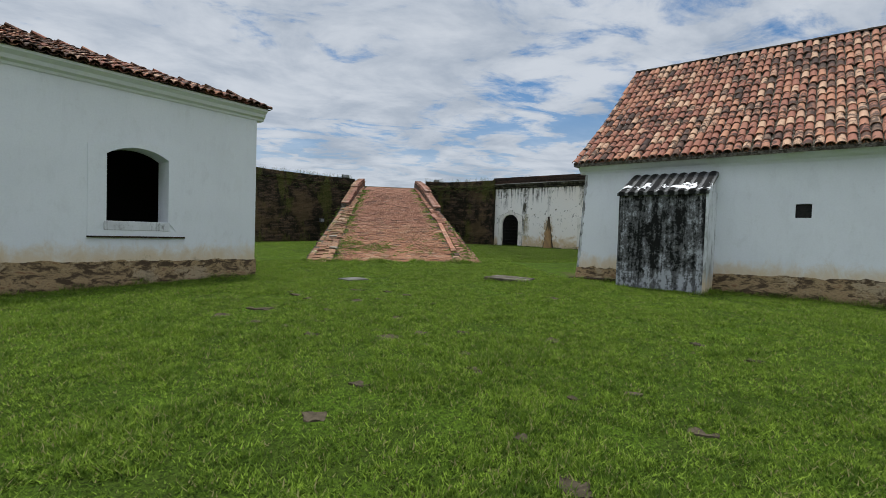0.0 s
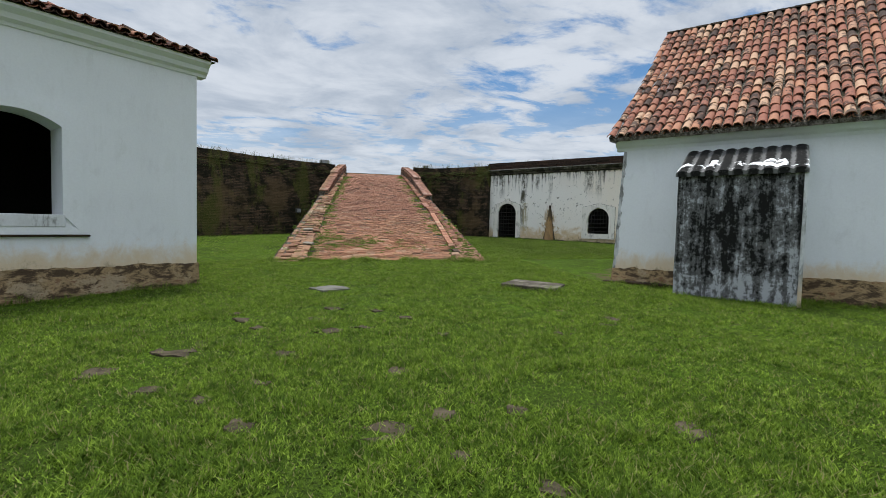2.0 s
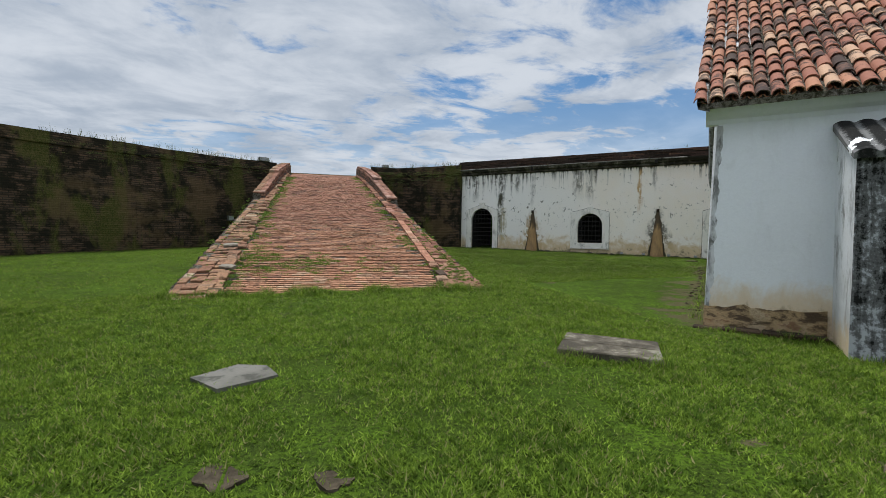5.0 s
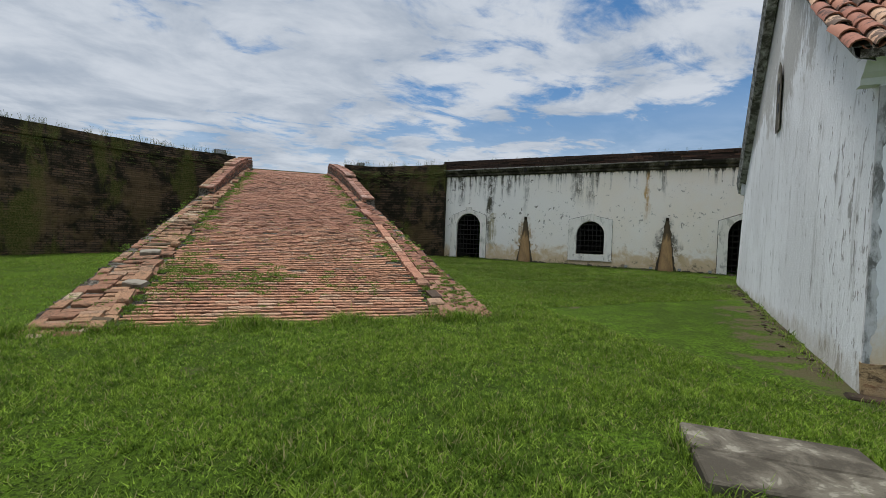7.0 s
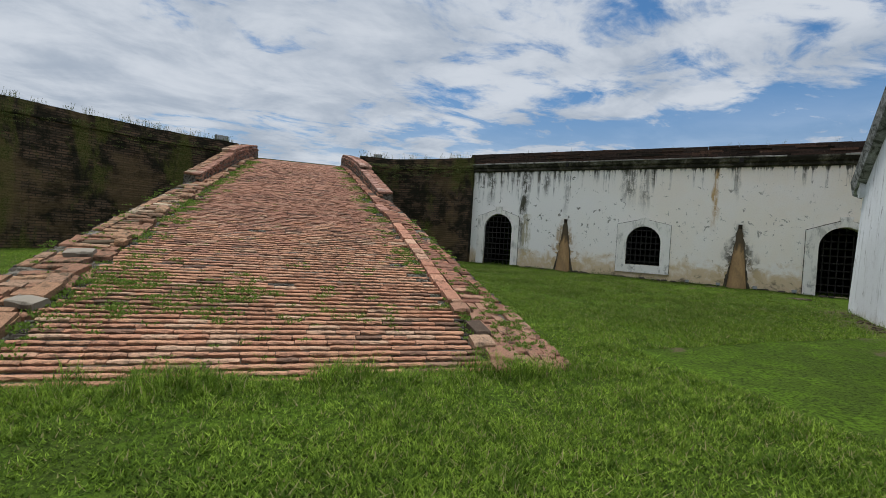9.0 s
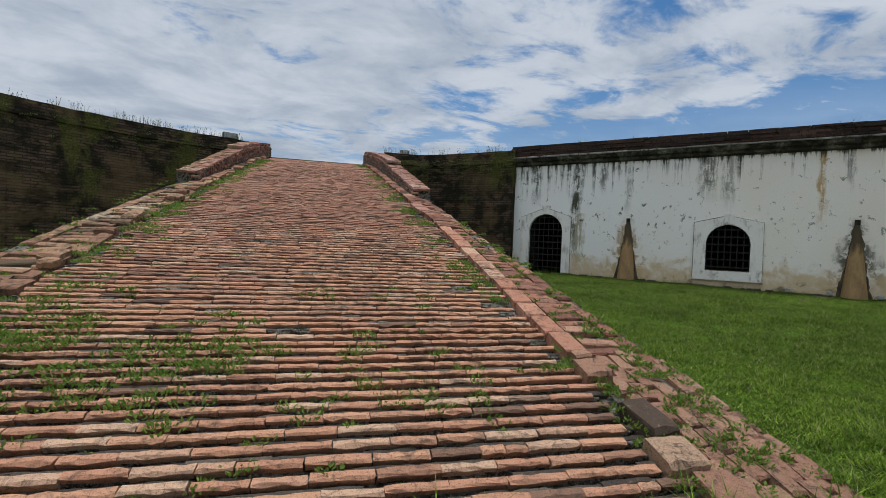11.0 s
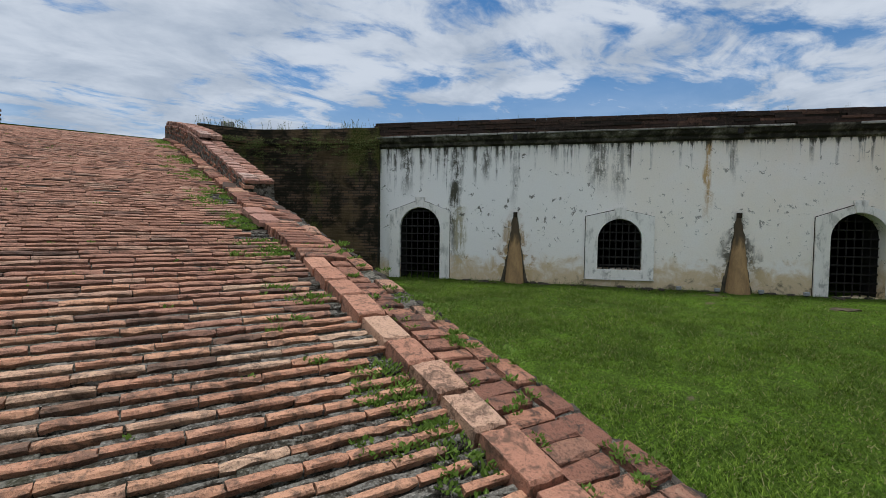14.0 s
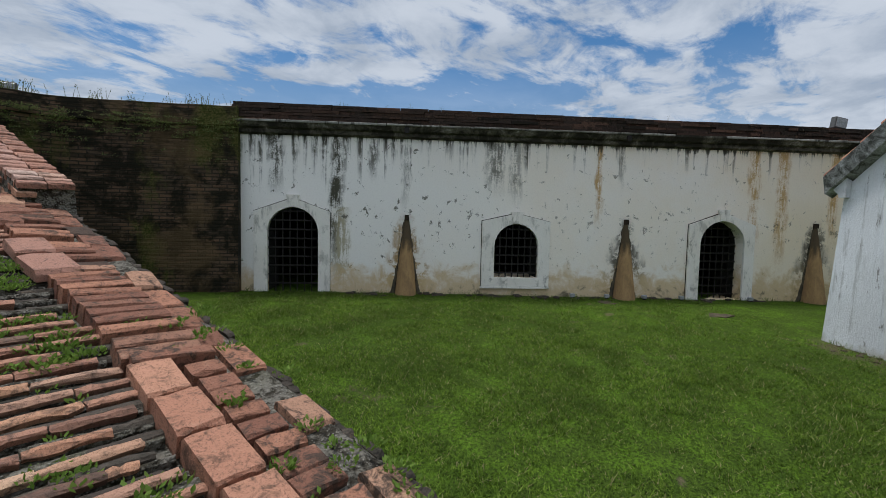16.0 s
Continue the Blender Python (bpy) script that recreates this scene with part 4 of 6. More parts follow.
                # lowest and upper rows: gap shade put into the bands' darker colour
                (bands if 2.2 < d + rnd.uniform(-0.6, 0.6) < 5.6 else soil_and_shade).put(v, f, ramp_pose(d + 0.048 + rnd.uniform(-0.006, 0.006), x + lx / 2, (-0.066 if 2.3 < d < 5.5 else -0.073) + rnd.uniform(-0.010, 0.006), None, rnd.uniform(-2, 2)))
            x += lx * 0.96
        d += 0.113
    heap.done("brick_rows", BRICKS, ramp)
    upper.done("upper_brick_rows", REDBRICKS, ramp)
    bands.done("mortar_bands", MORTAR, ramp)
    soil_and_shade.done("soil_bands", RUBBLE, ramp)
    # flanking strips: a band of bricks laid across, then one laid along the edge
    heap = Heap()
    for inner, outer, side, start in ((right_in, right_out, 1, 0.24), (left_in, left_out, -1, 0.16)):
        d = -0.34
        while d < RAMP_LONG - 0.2:
            if side > 0 and d < 1.70:
                d += 0.132
                continue
            a = inner(d) + side * (start if (d < 5.95 or side < 0) else 0.02)
            edge = outer(d) - side * 0.27
            span = abs(edge - a)
            count = max(1, round(span / 0.33))
            raised = side > 0 and d > 5.95
            rough = 1.9 if side < 0 else 1.0
            for k in range(count):
                if rnd.random() < (0.10 if side < 0 else 0.03):
                    continue
                w = span / count
                v, f = brick_verts(w - 0.014, rnd.uniform(0.080, 0.094) if raised else rnd.uniform(0.104, 0.134), 0.13 if raised else 0.080, rnd, 0.009)
                up = -0.066 + 0.006 * noise.noise((d, 0, 3)) if raised else -0.048 + (0.03 if side < 0 and d < 0.4 else 0.0)
                heap.put(v, f, ramp_pose(d + rnd.uniform(-0.012, 0.012) * (0.5 if raised else rough), a + side * w * (k + 0.5) + rnd.uniform(-0.012, 0.012) * rough, up + rnd.uniform(-0.010, 0.010) * rough - 0.008 * k, None, rnd.uniform(-3, 3) * rough) @ pose(0, 0, 0, rnd.uniform(-3, 3) * rough, rnd.uniform(-2, 2) * rough + side * 2, 0))
            d += 0.098 if raised else 0.132
        d = -0.30
        while d < RAMP_LONG - 0.3:
            ly = rnd.uniform(0.26, 0.32)
            if rnd.random() > 0.10:
                v, f = brick_verts(0.165, ly - 0.015, 0.075, rnd, 0.012)
                heap.put(v, f, ramp_pose(d + ly / 2, outer(d) - side * (0.175 + rnd.uniform(-0.015, 0.015)), -0.062 + rnd.uniform(-0.012, 0.010), None, rnd.uniform(-4, 4)) @ pose(0, 0, 0, rnd.uniform(-2, 2), side * 5 + rnd.uniform(-2, 2), 0))
            d += ly
        heap.done("strip_bricks", STRIP if side > 0 else LICHEN, ramp)
        heap = Heap()
        # crumbling rubble along the very edge
        d = 0.0
        while d < RAMP_LONG - 0.3:
            ly = rnd.uniform(0.06, 0.16)
            v, f = brick_verts(rnd.uniform(0.035, 0.06), ly, 0.05, rnd, 0.012, 1)
            rubble.put(v, f, ramp_pose(d, outer(d) - side * (0.05 + rnd.uniform(-0.02, 0.02)), -0.075 + rnd.uniform(-0.02, 0.015), None, rnd.uniform(-30, 30)))
            d += ly * 0.9
    rubble.done("edge_rubble", RUBBLE, ramp)
    # foot of the strip: tan bricks laid lengthwise, in broken joint
    heap = Heap()
    for c in range(7):
        d = -0.34 + 0.115 * (c % 2)
        while d < 1.66:
            ly = rnd.uniform(0.205, 0.245)
            r = right_in(d) + 0.20 + (right_out(d) - right_in(d) - 0.24) * (c + 0.5) / 7
            if rnd.random() > 0.06:
                v, f = brick_verts(rnd.uniform(0.098, 0.112), ly - rnd.uniform(0.012, 0.024), 0.075, rnd, 0.010)
                heap.put(v, f, ramp_pose(d + ly / 2, r + rnd.uniform(-0.006, 0.006), -0.045 + rnd.uniform(-0.012, 0.010) - 0.004 * abs(c - 3), None, rnd.uniform(-3, 3)) @ pose(0, 0, 0, rnd.uniform(-3, 3), rnd.uniform(-3, 3), 0))
            d += ly
    heap.done("foot_bricks", TANBRICK, ramp)
    # raised kerb of large pale bricks
    d = 1.70
    k = 0
    while d < 5.95:
        ly = rnd.uniform(0.30, 0.36)
        v, f = brick_verts(0.19 + rnd.uniform(-0.008, 0.008), ly - rnd.uniform(0.008, 0.016), 0.21, rnd, 0.012, 6)
        me = bpy.data.meshes.new("kerb_brick")
        me.from_pydata(v, [], f)
        me.materials.append(KERB)
        piece("kerb_brick", me, ramp_pose(d + ly / 2, right_in(d) + 0.10, -0.140 + rnd.uniform(-0.008, 0.008), None, rnd.uniform(-1.2, 1.2)), ramp)
        d += ly
    # irregular low edging higher up and along the other side
    for edge, side, d0, d1, mat in ((right_in, 1, -0.1, 1.6, TANBRICK), (right_in, 1, 8.3, 16.8, STRIP), (left_in, -1, -0.25, 16.8, LICHEN)):
        heap = Heap()
        d = d0
        while d < d1:
            ly = rnd.uniform(0.14, 0.42) if side < 0 else rnd.uniform(0.20, 0.36)
            if rnd.random() < 0.88:
                for course in range(2 if side < 0 and rnd.random() < 0.55 else 1):
                    v, f = brick_verts(rnd.uniform(0.13, 0.26), ly - 0.02, 0.075 if side < 0 else 0.12, rnd, 0.018, 4)
                    heap.put(v, f, ramp_pose(d + ly / 2 + rnd.uniform(-0.03, 0.03), edge(d) + side * (0.11 + rnd.uniform(-0.05, 0.05)), -0.04 + 0.055 * course + rnd.uniform(-0.02, 0.015), None, rnd.uniform(-9, 9)) @ pose(0, 0, 0, rnd.uniform(-5, 5), rnd.uniform(-4, 4), 0))
            d += ly
        heap.done("edging_stones", mat, ramp)
    # low brick parapets on the upper half, in stepped courses
    for outer, side, d0 in ((right_out, 1, 9.0), (left_out, -1, 9.3)):
        bm = bmesh.new()
        rows = []
        for i in range(24):
            d = d0 + (RAMP_LONG + 0.25 - d0) * i / 23
            h = 0.24 + 0.20 * min(1.0, (d - d0) / 4.0) + 0.012 * noise.noise((d * 3, side, 0))
            z = ramp_z(d)
            o = outer(d)
            rows.append([bm.verts.new((x, d, zz)) for x, zz in ((o - side * 0.42, z - 0.1), (o - side * 0.40, z + h - 0.03), (o, z + h - 0.03), (o + side * 0.03, z - 0.25))])
        for a, b in zip(rows, rows[1:]):
            for i in range(3):
                bm.faces.new((a[i], a[i + 1], b[i + 1], b[i]))
        bm.faces.new(rows[0])
        bm.faces.new(rows[-1])
        wall = part("parapet", bm, MORTAR, ramp)
        heap, cap, dark_cap = Heap(), Heap(), Heap()
        turn_over = False
        d = d0 - 0.04
        while d < RAMP_LONG + 0.1:
            h = 0.24 + 0.20 * min(1.0, (max(d, d0) - d0) / 4.0)
            ly = rnd.uniform(0.125, 0.165)
            o = outer(d)
            turn_over = not turn_over
            for c in range(int(h / 0.055) if turn_over else 0):
                v, f = brick_verts(0.14, rnd.uniform(0.27, 0.30), 0.047, rnd, 0.005)
                heap.put(v, f, ramp_pose(d + 0.145 + (0.13 if c % 2 else 0), o - side * (0.350 + rnd.uniform(-0.008, 0.012)), 0.0 + c * 0.055, None, rnd.uniform(-1.5, 1.5)))
            for q, into in ((0.10, dark_cap), (0.31, cap)):
                v, f = brick_verts(0.20, ly - rnd.uniform(0.008, 0.018), 0.055, rnd, 0.01)
                into.put(v, f, ramp_pose(d + ly / 2, o - side * (q + rnd.uniform(-0.012, 0.012)), h - 0.042 + rnd.uniform(-0.012, 0.012), None, rnd.uniform(-3, 3)))
            d += ly
        # a further course on the upper stretch
        d = 12.4 if side > 0 else 13.2
        while d < RAMP_LONG + 0.1:
            ly = rnd.uniform(0.13, 0.22)
            for q, into in ((0.09, dark_cap), (0.29, cap)):
                v, f = brick_verts(0.20, ly - 0.012, 0.085, rnd, 0.01)
                into.put(v, f, ramp_pose(d + ly / 2, outer(d) - side * (q + rnd.uniform(-0.012, 0.012)), 0.47 + rnd.uniform(-0.014, 0.014), None, rnd.uniform(-3, 3)))
            d += ly
        heap.done("parapet_bricks", STRIP, wall)
        cap.done("cap_bricks", PALECAP if side > 0 else CAPBRICK, wall)
        dark_cap.done("outer_cap_bricks", CAPBRICK if side > 0 else LICHEN, wall)
    for d, r, lx, ly, turn in ((2.98, -2.48, 0.32, 0.20, 8), (1.36, -2.25, 0.30, 0.20, -20), (7.35, 2.12, 0.24, 0.34, 8), (7.72, 2.08, 0.22, 0.30, 4)):
        loose = empty("loose_slab", RAMP @ ramp_pose(d, r, 0.02, None, turn), "loose pale slab lying on the edge of the brick ramp", "slab", "loose slabs on the ramp")
        v, f = brick_verts(lx, ly, 0.075, rnd, 0.014)
        mesh_from("slab", v, f, LOOSE if r < 0 else PALECAP, loose)


KERB = material("pale_red_kerb_brick", brick_like((0.49, 0.252, 0.162), (0.41, 0.195, 0.125), (0.51, 0.315, 0.21), (0.12, 0.075, 0.052), False, 0.85))
LOOSE = material("lichened_slab", plaster((0.24, 0.21, 0.165), (0.18, 0.155, 0.118), (0.10, 0.083, 0.062), 0.9))
PALESLAB = material("pale_concrete", plaster((0.17, 0.163, 0.14), (0.12, 0.114, 0.095), (0.06, 0.06, 0.048), 0.85))
build_ramp()


# ---- barrel tiles ----
def tile_mesh(length=0.50, w0=0.176, w1=0.145, rise=0.074, k=6):
    """A tapered half-round tile along y, its wide lower end at y = 0, with a thick front lip."""
    v, f = [], []
    for y, w, h, lift in ((0.0, w0, rise, 0.0), (length, w1, rise * 0.85, 0.0), (0.0, w0 - 0.03, rise - 0.016, 0.0)):
        for i in range(k + 1):
            a = math.pi * i / k
            v.append((w / 2 * math.cos(a), y, h * math.sin(a) + lift))
    s = k + 1
    for i in range(k):
        f.append((i, i + 1, s + i + 1, s + i))
        f.append((i + 1, i, 2 * s + i, 2 * s + i + 1))
    return v, f


TILE_V, TILE_F = tile_mesh()
TILE_ME = bpy.data.meshes.new("roof_tile")
TILE_ME.from_pydata(TILE_V, [], TILE_F)
TILE_ME.materials.append(TILE)
smooth_by_angle(TILE_ME, 0.9)
CHANNEL_V = [(x, y, -z * 0.7 + 0.02) for x, y, z in TILE_V]


def tiled_slope(roof, profile, x_of, x0, x1, keep=None, cut=None, pitch=0.186, course=0.42, seed=1, mat=None):
    """Cover and channel tiles up a slope. profile(f): (y, z) along the slope, f in metres up from the eave; its length is x_of."""
    rnd = random.Random(seed)
    covers, channels = Heap(), Heap()
    x = x0
    while x < x1:
        f = 0.0
        while f < x_of - 0.15:
            y, z = profile(f)
            y2, z2 = profile(f + 0.3)
            tilt = math.degrees(math.atan2(z2 - z, y2 - y))
            if cut is None or cut(x, f):
                jx = rnd.uniform(-0.012, 0.012)
                m = Matrix.Translation((x + jx, y, z + 0.055 + rnd.uniform(-0.006, 0.01))) @ pose(0, 0, 0, tilt - 3.0 + rnd.uniform(-1.5, 1.5), rnd.uniform(-3, 3), 0) @ pose(0, 0, 0, 0, 0, rnd.uniform(-2.2, 2.2)) @ Matrix.Translation((0, rnd.uniform(-0.03, 0.02), 0))
                if keep and keep(x, f):
                    piece("roof_tile", TILE_ME, m, roof)
                else:
                    covers.put(TILE_V, TILE_F, m)
                channels.put(CHANNEL_V, TILE_F, Matrix.Translation((x + pitch / 2, y, z + 0.045)) @ pose(0, 0, 0, tilt - 2.0))
            f += course
        x += pitch
    covers.done("cover_tiles", mat or TILES, roof, smooth=True)
    channels.done("channel_tiles", mat or TILES, roof)


# ---- white storehouse with steep tiled roof ----
STORE = pose(6.62, 12.5, 0, 0, 0, TURNED)
STORE_LONG, STORE_DEEP, RIDGE_Y, RIDGE_Z, EAVE_Z = 13.0, 10.05, 5.05, 7.72, 3.60


def store_front(z):
    """The front wall leans back: its face lies further out at the foot."""
    return -0.12 - 0.075 * (3.4 - z)


def gable_lean(z):
    return 0.032 * (min(3.5, max(0.0, z)) - 0.6)


def lean(bm, limit=0.3):
    for v in bm.verts:
        if v.co.y < limit:
            v.co.y += store_front(v.co.z)


def store_slope(f):
    """Front slope, a little hollow towards the eave."""
    y0, z0, y1, z1 = -0.38, EAVE_Z, RIDGE_Y, RIDGE_Z
    g = f / 6.8
    return y0 + (y1 - y0) * g, z0 + (z1 - z0) * g - 0.16 * math.sin(math.pi * min(1, g))


def build_store():
    store = empty("storehouse", STORE, "white limewashed storehouse with steep clay-tiled gable roof and brown stone plinth", "building")
    bm = bmesh.new()
    wall_with_openings(bm, 0.045, STORE_LONG, 0.0, 3.55, 0.0, 0.6, [(4.955, 5.24, 2.12, 2.42, 0.012)])
    for v in bm.verts:
        if v.co.x < 0.1:
            v.co.x += gable_lean(v.co.z)
    lean(bm)
    part("wall", bm, WHITE, store)
    bm2 = bmesh.new()
    box(bm2, STORE_LONG - 0.6, STORE_LONG, 0.61, STORE_DEEP - 0.61, 0.0, 3.55)
    box(bm2, 0.004, STORE_LONG, STORE_DEEP - 0.6, STORE_DEEP, 0.0, 3.55)
    part("rear_walls", bm2, WHITE, store)
    # added dark panel: the vent's inner shade put into its colour
    bm = bmesh.new()
    box(bm, 4.957, 5.238, -0.13, -0.10, 2.122, 2.42)
    part("vent_shutter", bm, IRON, store, "dark panel standing in for the shade inside the small square vent")
    bm = bmesh.new()
    out = [(store_front(0) + 0.004, 0.0), (STORE_DEEP + 0.20, 0.0), (STORE_DEEP + 0.004, 3.5)]
    out += [(RIDGE_Y, RIDGE_Z - 0.12), (store_front(3.68) + 0.004, 3.68)]
    prism(bm, [(y, z) for y, z in out], "x", -0.012, 0.58)
    for v in bm.verts:
        v.co.x += 0.052 - 0.014 * v.co.y + gable_lean(v.co.z)
    # unseen end, added to keep daylight out of the roof space and vent
    far = bmesh.new()
    prism(far, [(y, z) for y, z in out], "x", STORE_LONG + 0.001, STORE_LONG + 0.1)
    part("far_gable", far, WHITE, store)
    part("gable", bm, GABLE, store, "tall white gable streaked with grey mould")
    # front cornice
    bm = bmesh.new()
    prism(bm, [(-0.03, 3.36), (-0.05, 3.42), (-0.12, 3.46), (-0.20, 3.54), (-0.26, 3.58), (0.1, 3.62), (0.1, 3.36)], "x", -0.03, STORE_LONG)
    for v in bm.verts:
        v.co.y -= 0.10
    part("cornice", bm, WHITE, store)
    # back eave with a flared corner
    bm = bmesh.new()
    b = STORE_DEEP
    prism(bm, [(b + 0.03, 3.32), (b + 0.06, 3.40), (b + 0.12, 3.44), (b + 0.22, 3.56), (b + 0.25, 3.66), (b - 0.1, 3.75), (b - 0.1, 3.32)], "x", -0.10, STORE_LONG)
    part("back_cornice", bm, WORN, store)
    # plinth of eroded stone
    bm = bmesh.new()
    for x0, x1 in ((0.03, 1.44), (3.42, STORE_LONG)):
        rows = []
        n = int((x1 - x0) / 0.08)
        for i in range(n + 1):
            x = x0 + (x1 - x0) * i / n
            top = 0.72 + 0.02 * x + 0.05 * noise.noise((x * 3, 0, 4)) + 0.03 * noise.noise((x * 9, 0, 4))
            rows.append([bm.verts.new((x, y, z)) for y, z in ((0.05, top), (-0.012 + 0.01 * noise.noise((x * 4, 1, 1)), top), (-0.035 + 0.025 * noise.noise((x * 5, 2, 2)), 0.6), (-0.05 + 0.03 * noise.noise((x * 5, 3, 2)), 0.45), (-0.06, 0.1))])
        for a, b2 in zip(rows, rows[1:]):
            for i in range(4):
                bm.faces.new((a[i], b2[i], b2[i + 1], a[i + 1]))
        bm.faces.new(rows[0])
        bm.faces.new(rows[-1])
    lean(bm)
    part("plinth", bm, PLINTH, store, "eroded brown stone plinth")
    # flaked edge of the corner, bare rough render
    bm = bmesh.new()
    rows = []
    for i in range(56):
        z = 0.62 + 2.72 * i / 55
        w = 0.075 + 0.05 * noise.noise((0, 3, z * 2.1)) + 0.05 * noise.noise((0, 8, z * 9))
        rows.append([bm.verts.new((x + gable_lean(z), store_front(z) + dy, z)) for x, dy in ((0.032, 0.02), (0.036 + 0.012 * noise.noise((4, 1, z * 7)), -0.012), (0.04 + w * 0.6, -0.008 + 0.006 * noise.noise((2, 2, z * 12))), (0.04 + w, 0.004))])
    for a, b2 in zip(rows, rows[1:]):
        for i in range(3):
            bm.faces.new((a[i], b2[i], b2[i + 1], a[i + 1]))
    part("flaked_corner", bm, ROUGHCAST, store, "strip of flaked grey render down the corner")
    bm = bmesh.new()
    x = -0.10
    rnd = random.Random(9)
    while x < 1.4:
        w = rnd.uniform(0.25, 0.5)
        box(bm, x, min(1.44, x + w - 0.02), -0.56 + rnd.uniform(-0.05, 0.05), -0.36, 0.2, 0.46 + rnd.uniform(-0.03, 0.03), 0.02)
        x += w
    roughen(bm, 0.012, 6.0)
    part("footing", bm, COPING, store, "dark mossy footing stones")
    # roof
    roof = part("roof", roof_shell(), MORTAR, store)
    tiled_slope(roof, store_slope, 6.75, -0.10, STORE_LONG, keep=lambda x, f: x < 3.3, seed=3)

    def back(f):
        g = f / 6.8
        return STORE_DEEP + 0.27 - (STORE_DEEP + 0.27 - RIDGE_Y) * g, 3.66 + (RIDGE_Z - 3.66) * g
    heap = Heap()
    for f in np.arange(0, 6.6, 0.42):
        y, z = back(f)
        y2, z2 = back(f + 0.3)
        tilt = math.degrees(math.atan2(z2 - z, y - y2))
        for x in np.arange(-0.1, 2.2, 0.186):
            heap.put(TILE_V, TILE_F, Matrix.Translation((x, y, z + 0.05)) @ pose(0, 0, 0, 0, 0, 180) @ pose(0, 0, 0, tilt - 3))
    heap.done("back_tiles", TILES, roof, smooth=True)
    heap = Heap()
    for x in np.arange(-0.15, STORE_LONG, 0.40):
        heap.put(TILE_V, TILE_F, Matrix.Translation((x, RIDGE_Y, RIDGE_Z + 0.03)) @ pose(0, 0, 0, 0, 0, -90) @ Matrix.Diagonal((1.25, 1, 1.1, 1)))
    heap.done("ridge_tiles", COPING, roof, smooth=True)
    # verge along the gable
    bm = bmesh.new()
    rows = []
    for i in range(12):
        f = 6.8 * i / 11
        y, z = store_slope(f)
        rows.append([bm.verts.new(p) for p in ((-0.13, y, z - 0.05), (-0.15, y, z + 0.045), (-0.02, y, z + 0.05), (0.02, y, z - 0.10))])
    for i in range(1, 12):
        f = 6.8 * i / 11
        y, z = back(6.8 - f)
        rows.append([bm.verts.new(p) for p in ((-0.15, y, z - 0.26), (-0.20, y, z + 0.045), (-0.02, y, z + 0.05), (0.02, y, z - 0.34))])
    for a, b2 in zip(rows, rows[1:]):
        for i in range(4):
            bm.faces.new((a[i], a[(i + 1) % 4], b2[(i + 1) % 4], b2[i]))
    part("verge", bm, FLAKED, store, "mould-dark mortar verge")
    # slit and blind niche in the gable: flat dark panels carry the recess shade
    bm = bmesh.new()
    prism(bm, [(4.55, 4.0)] + [(4.55 + p, q) for p, q in ((0.0, 5.0), (0.08, 5.2), (0.22, 5.3), (0.36, 5.2), (0.44, 5.0), (0.44, 4.0))], "x", -0.018, -0.008)
    part("gable_slit", bm, SLAB, store, "tall narrow arched slit, its recess shade put into a darker panel")
    for z in (4.35, 4.72):
        bm = bmesh.new()
        box(bm, -0.024, -0.016, 4.68, 4.84, z, z + 0.16)
        part("slit_hole", bm, IRON, store)
    # lean-to against the front
    shed = empty("lean_to", STORE, "small plastered lean-to, front blackened by mould, under a corrugated tile roof", "lean-to")
    bm = bmesh.new()
    prism(bm, [(-1.33, 0.1), (-1.30, 2.62), (-0.10, 3.16), (-0.10, 0.1)], "x", 1.49, 3.40)
    part("body", bm, WORN, shed)
    bm = bmesh.new()
    prism(bm, [(-1.344, 0.15), (-1.312, 2.66), (-1.295, 2.66), (-1.32, 0.15)], "x", 1.48, 3.38)
    roughen(bm, 0.01, 4.0, 6)
    part("front", bm, BLACKENED, shed, "front blackened by mould streaks")
    bm = bmesh.new()
    rows = []
    n = 84
    for i in range(n + 1):
        x = 1.44 + 2.0 * i / n
        h = 0.045 * abs(math.sin(math.pi * 9 * i / n)) ** 0.7
        rows.append([bm.verts.new((x, y, z + dz)) for y, z, dz in ((-1.37, 2.60, 0.0), (-1.38, 2.66, h), (-0.98, 2.83, h), (-0.60, 3.01, h), (-0.14, 3.22, h), (-0.14, 3.14, 0.0))])
    for a, b2 in zip(rows, rows[1:]):
        for i in range(6):
            bm.faces.new((a[i], a[(i + 1) % 6], b2[(i + 1) % 6], b2[i]))
    bm.faces.new(rows[0])
    bm.faces.new(rows[-1])
    part("roof", bm, SHEDROOF, shed, "blackened corrugated roof with white lime patches", smooth=True)
    bm = bmesh.new()
    box(bm, 3.385, 3.44, -1.33, -0.12, 0.1, 2.70)
    part("side_pier", bm, WORN, shed)


def roof_shell():
    bm = bmesh.new()
    rows = []
    for x in (-0.10, STORE_LONG + 0.2):
        pts = [store_slope(f) for f in np.linspace(0, 6.8, 12)] + [(STORE_DEEP + 0.27, 3.66)]
        rows.append([bm.verts.new((x, y, z + 0.02)) for y, z in pts] + [bm.verts.new((x, y, z - 0.06)) for y, z in reversed(pts)])
    k = len(rows[0])
    for i in range(k):
        bm.faces.new((rows[0][i], rows[0][(i + 1) % k], rows[1][(i + 1) % k], rows[1][i]))
    return bm


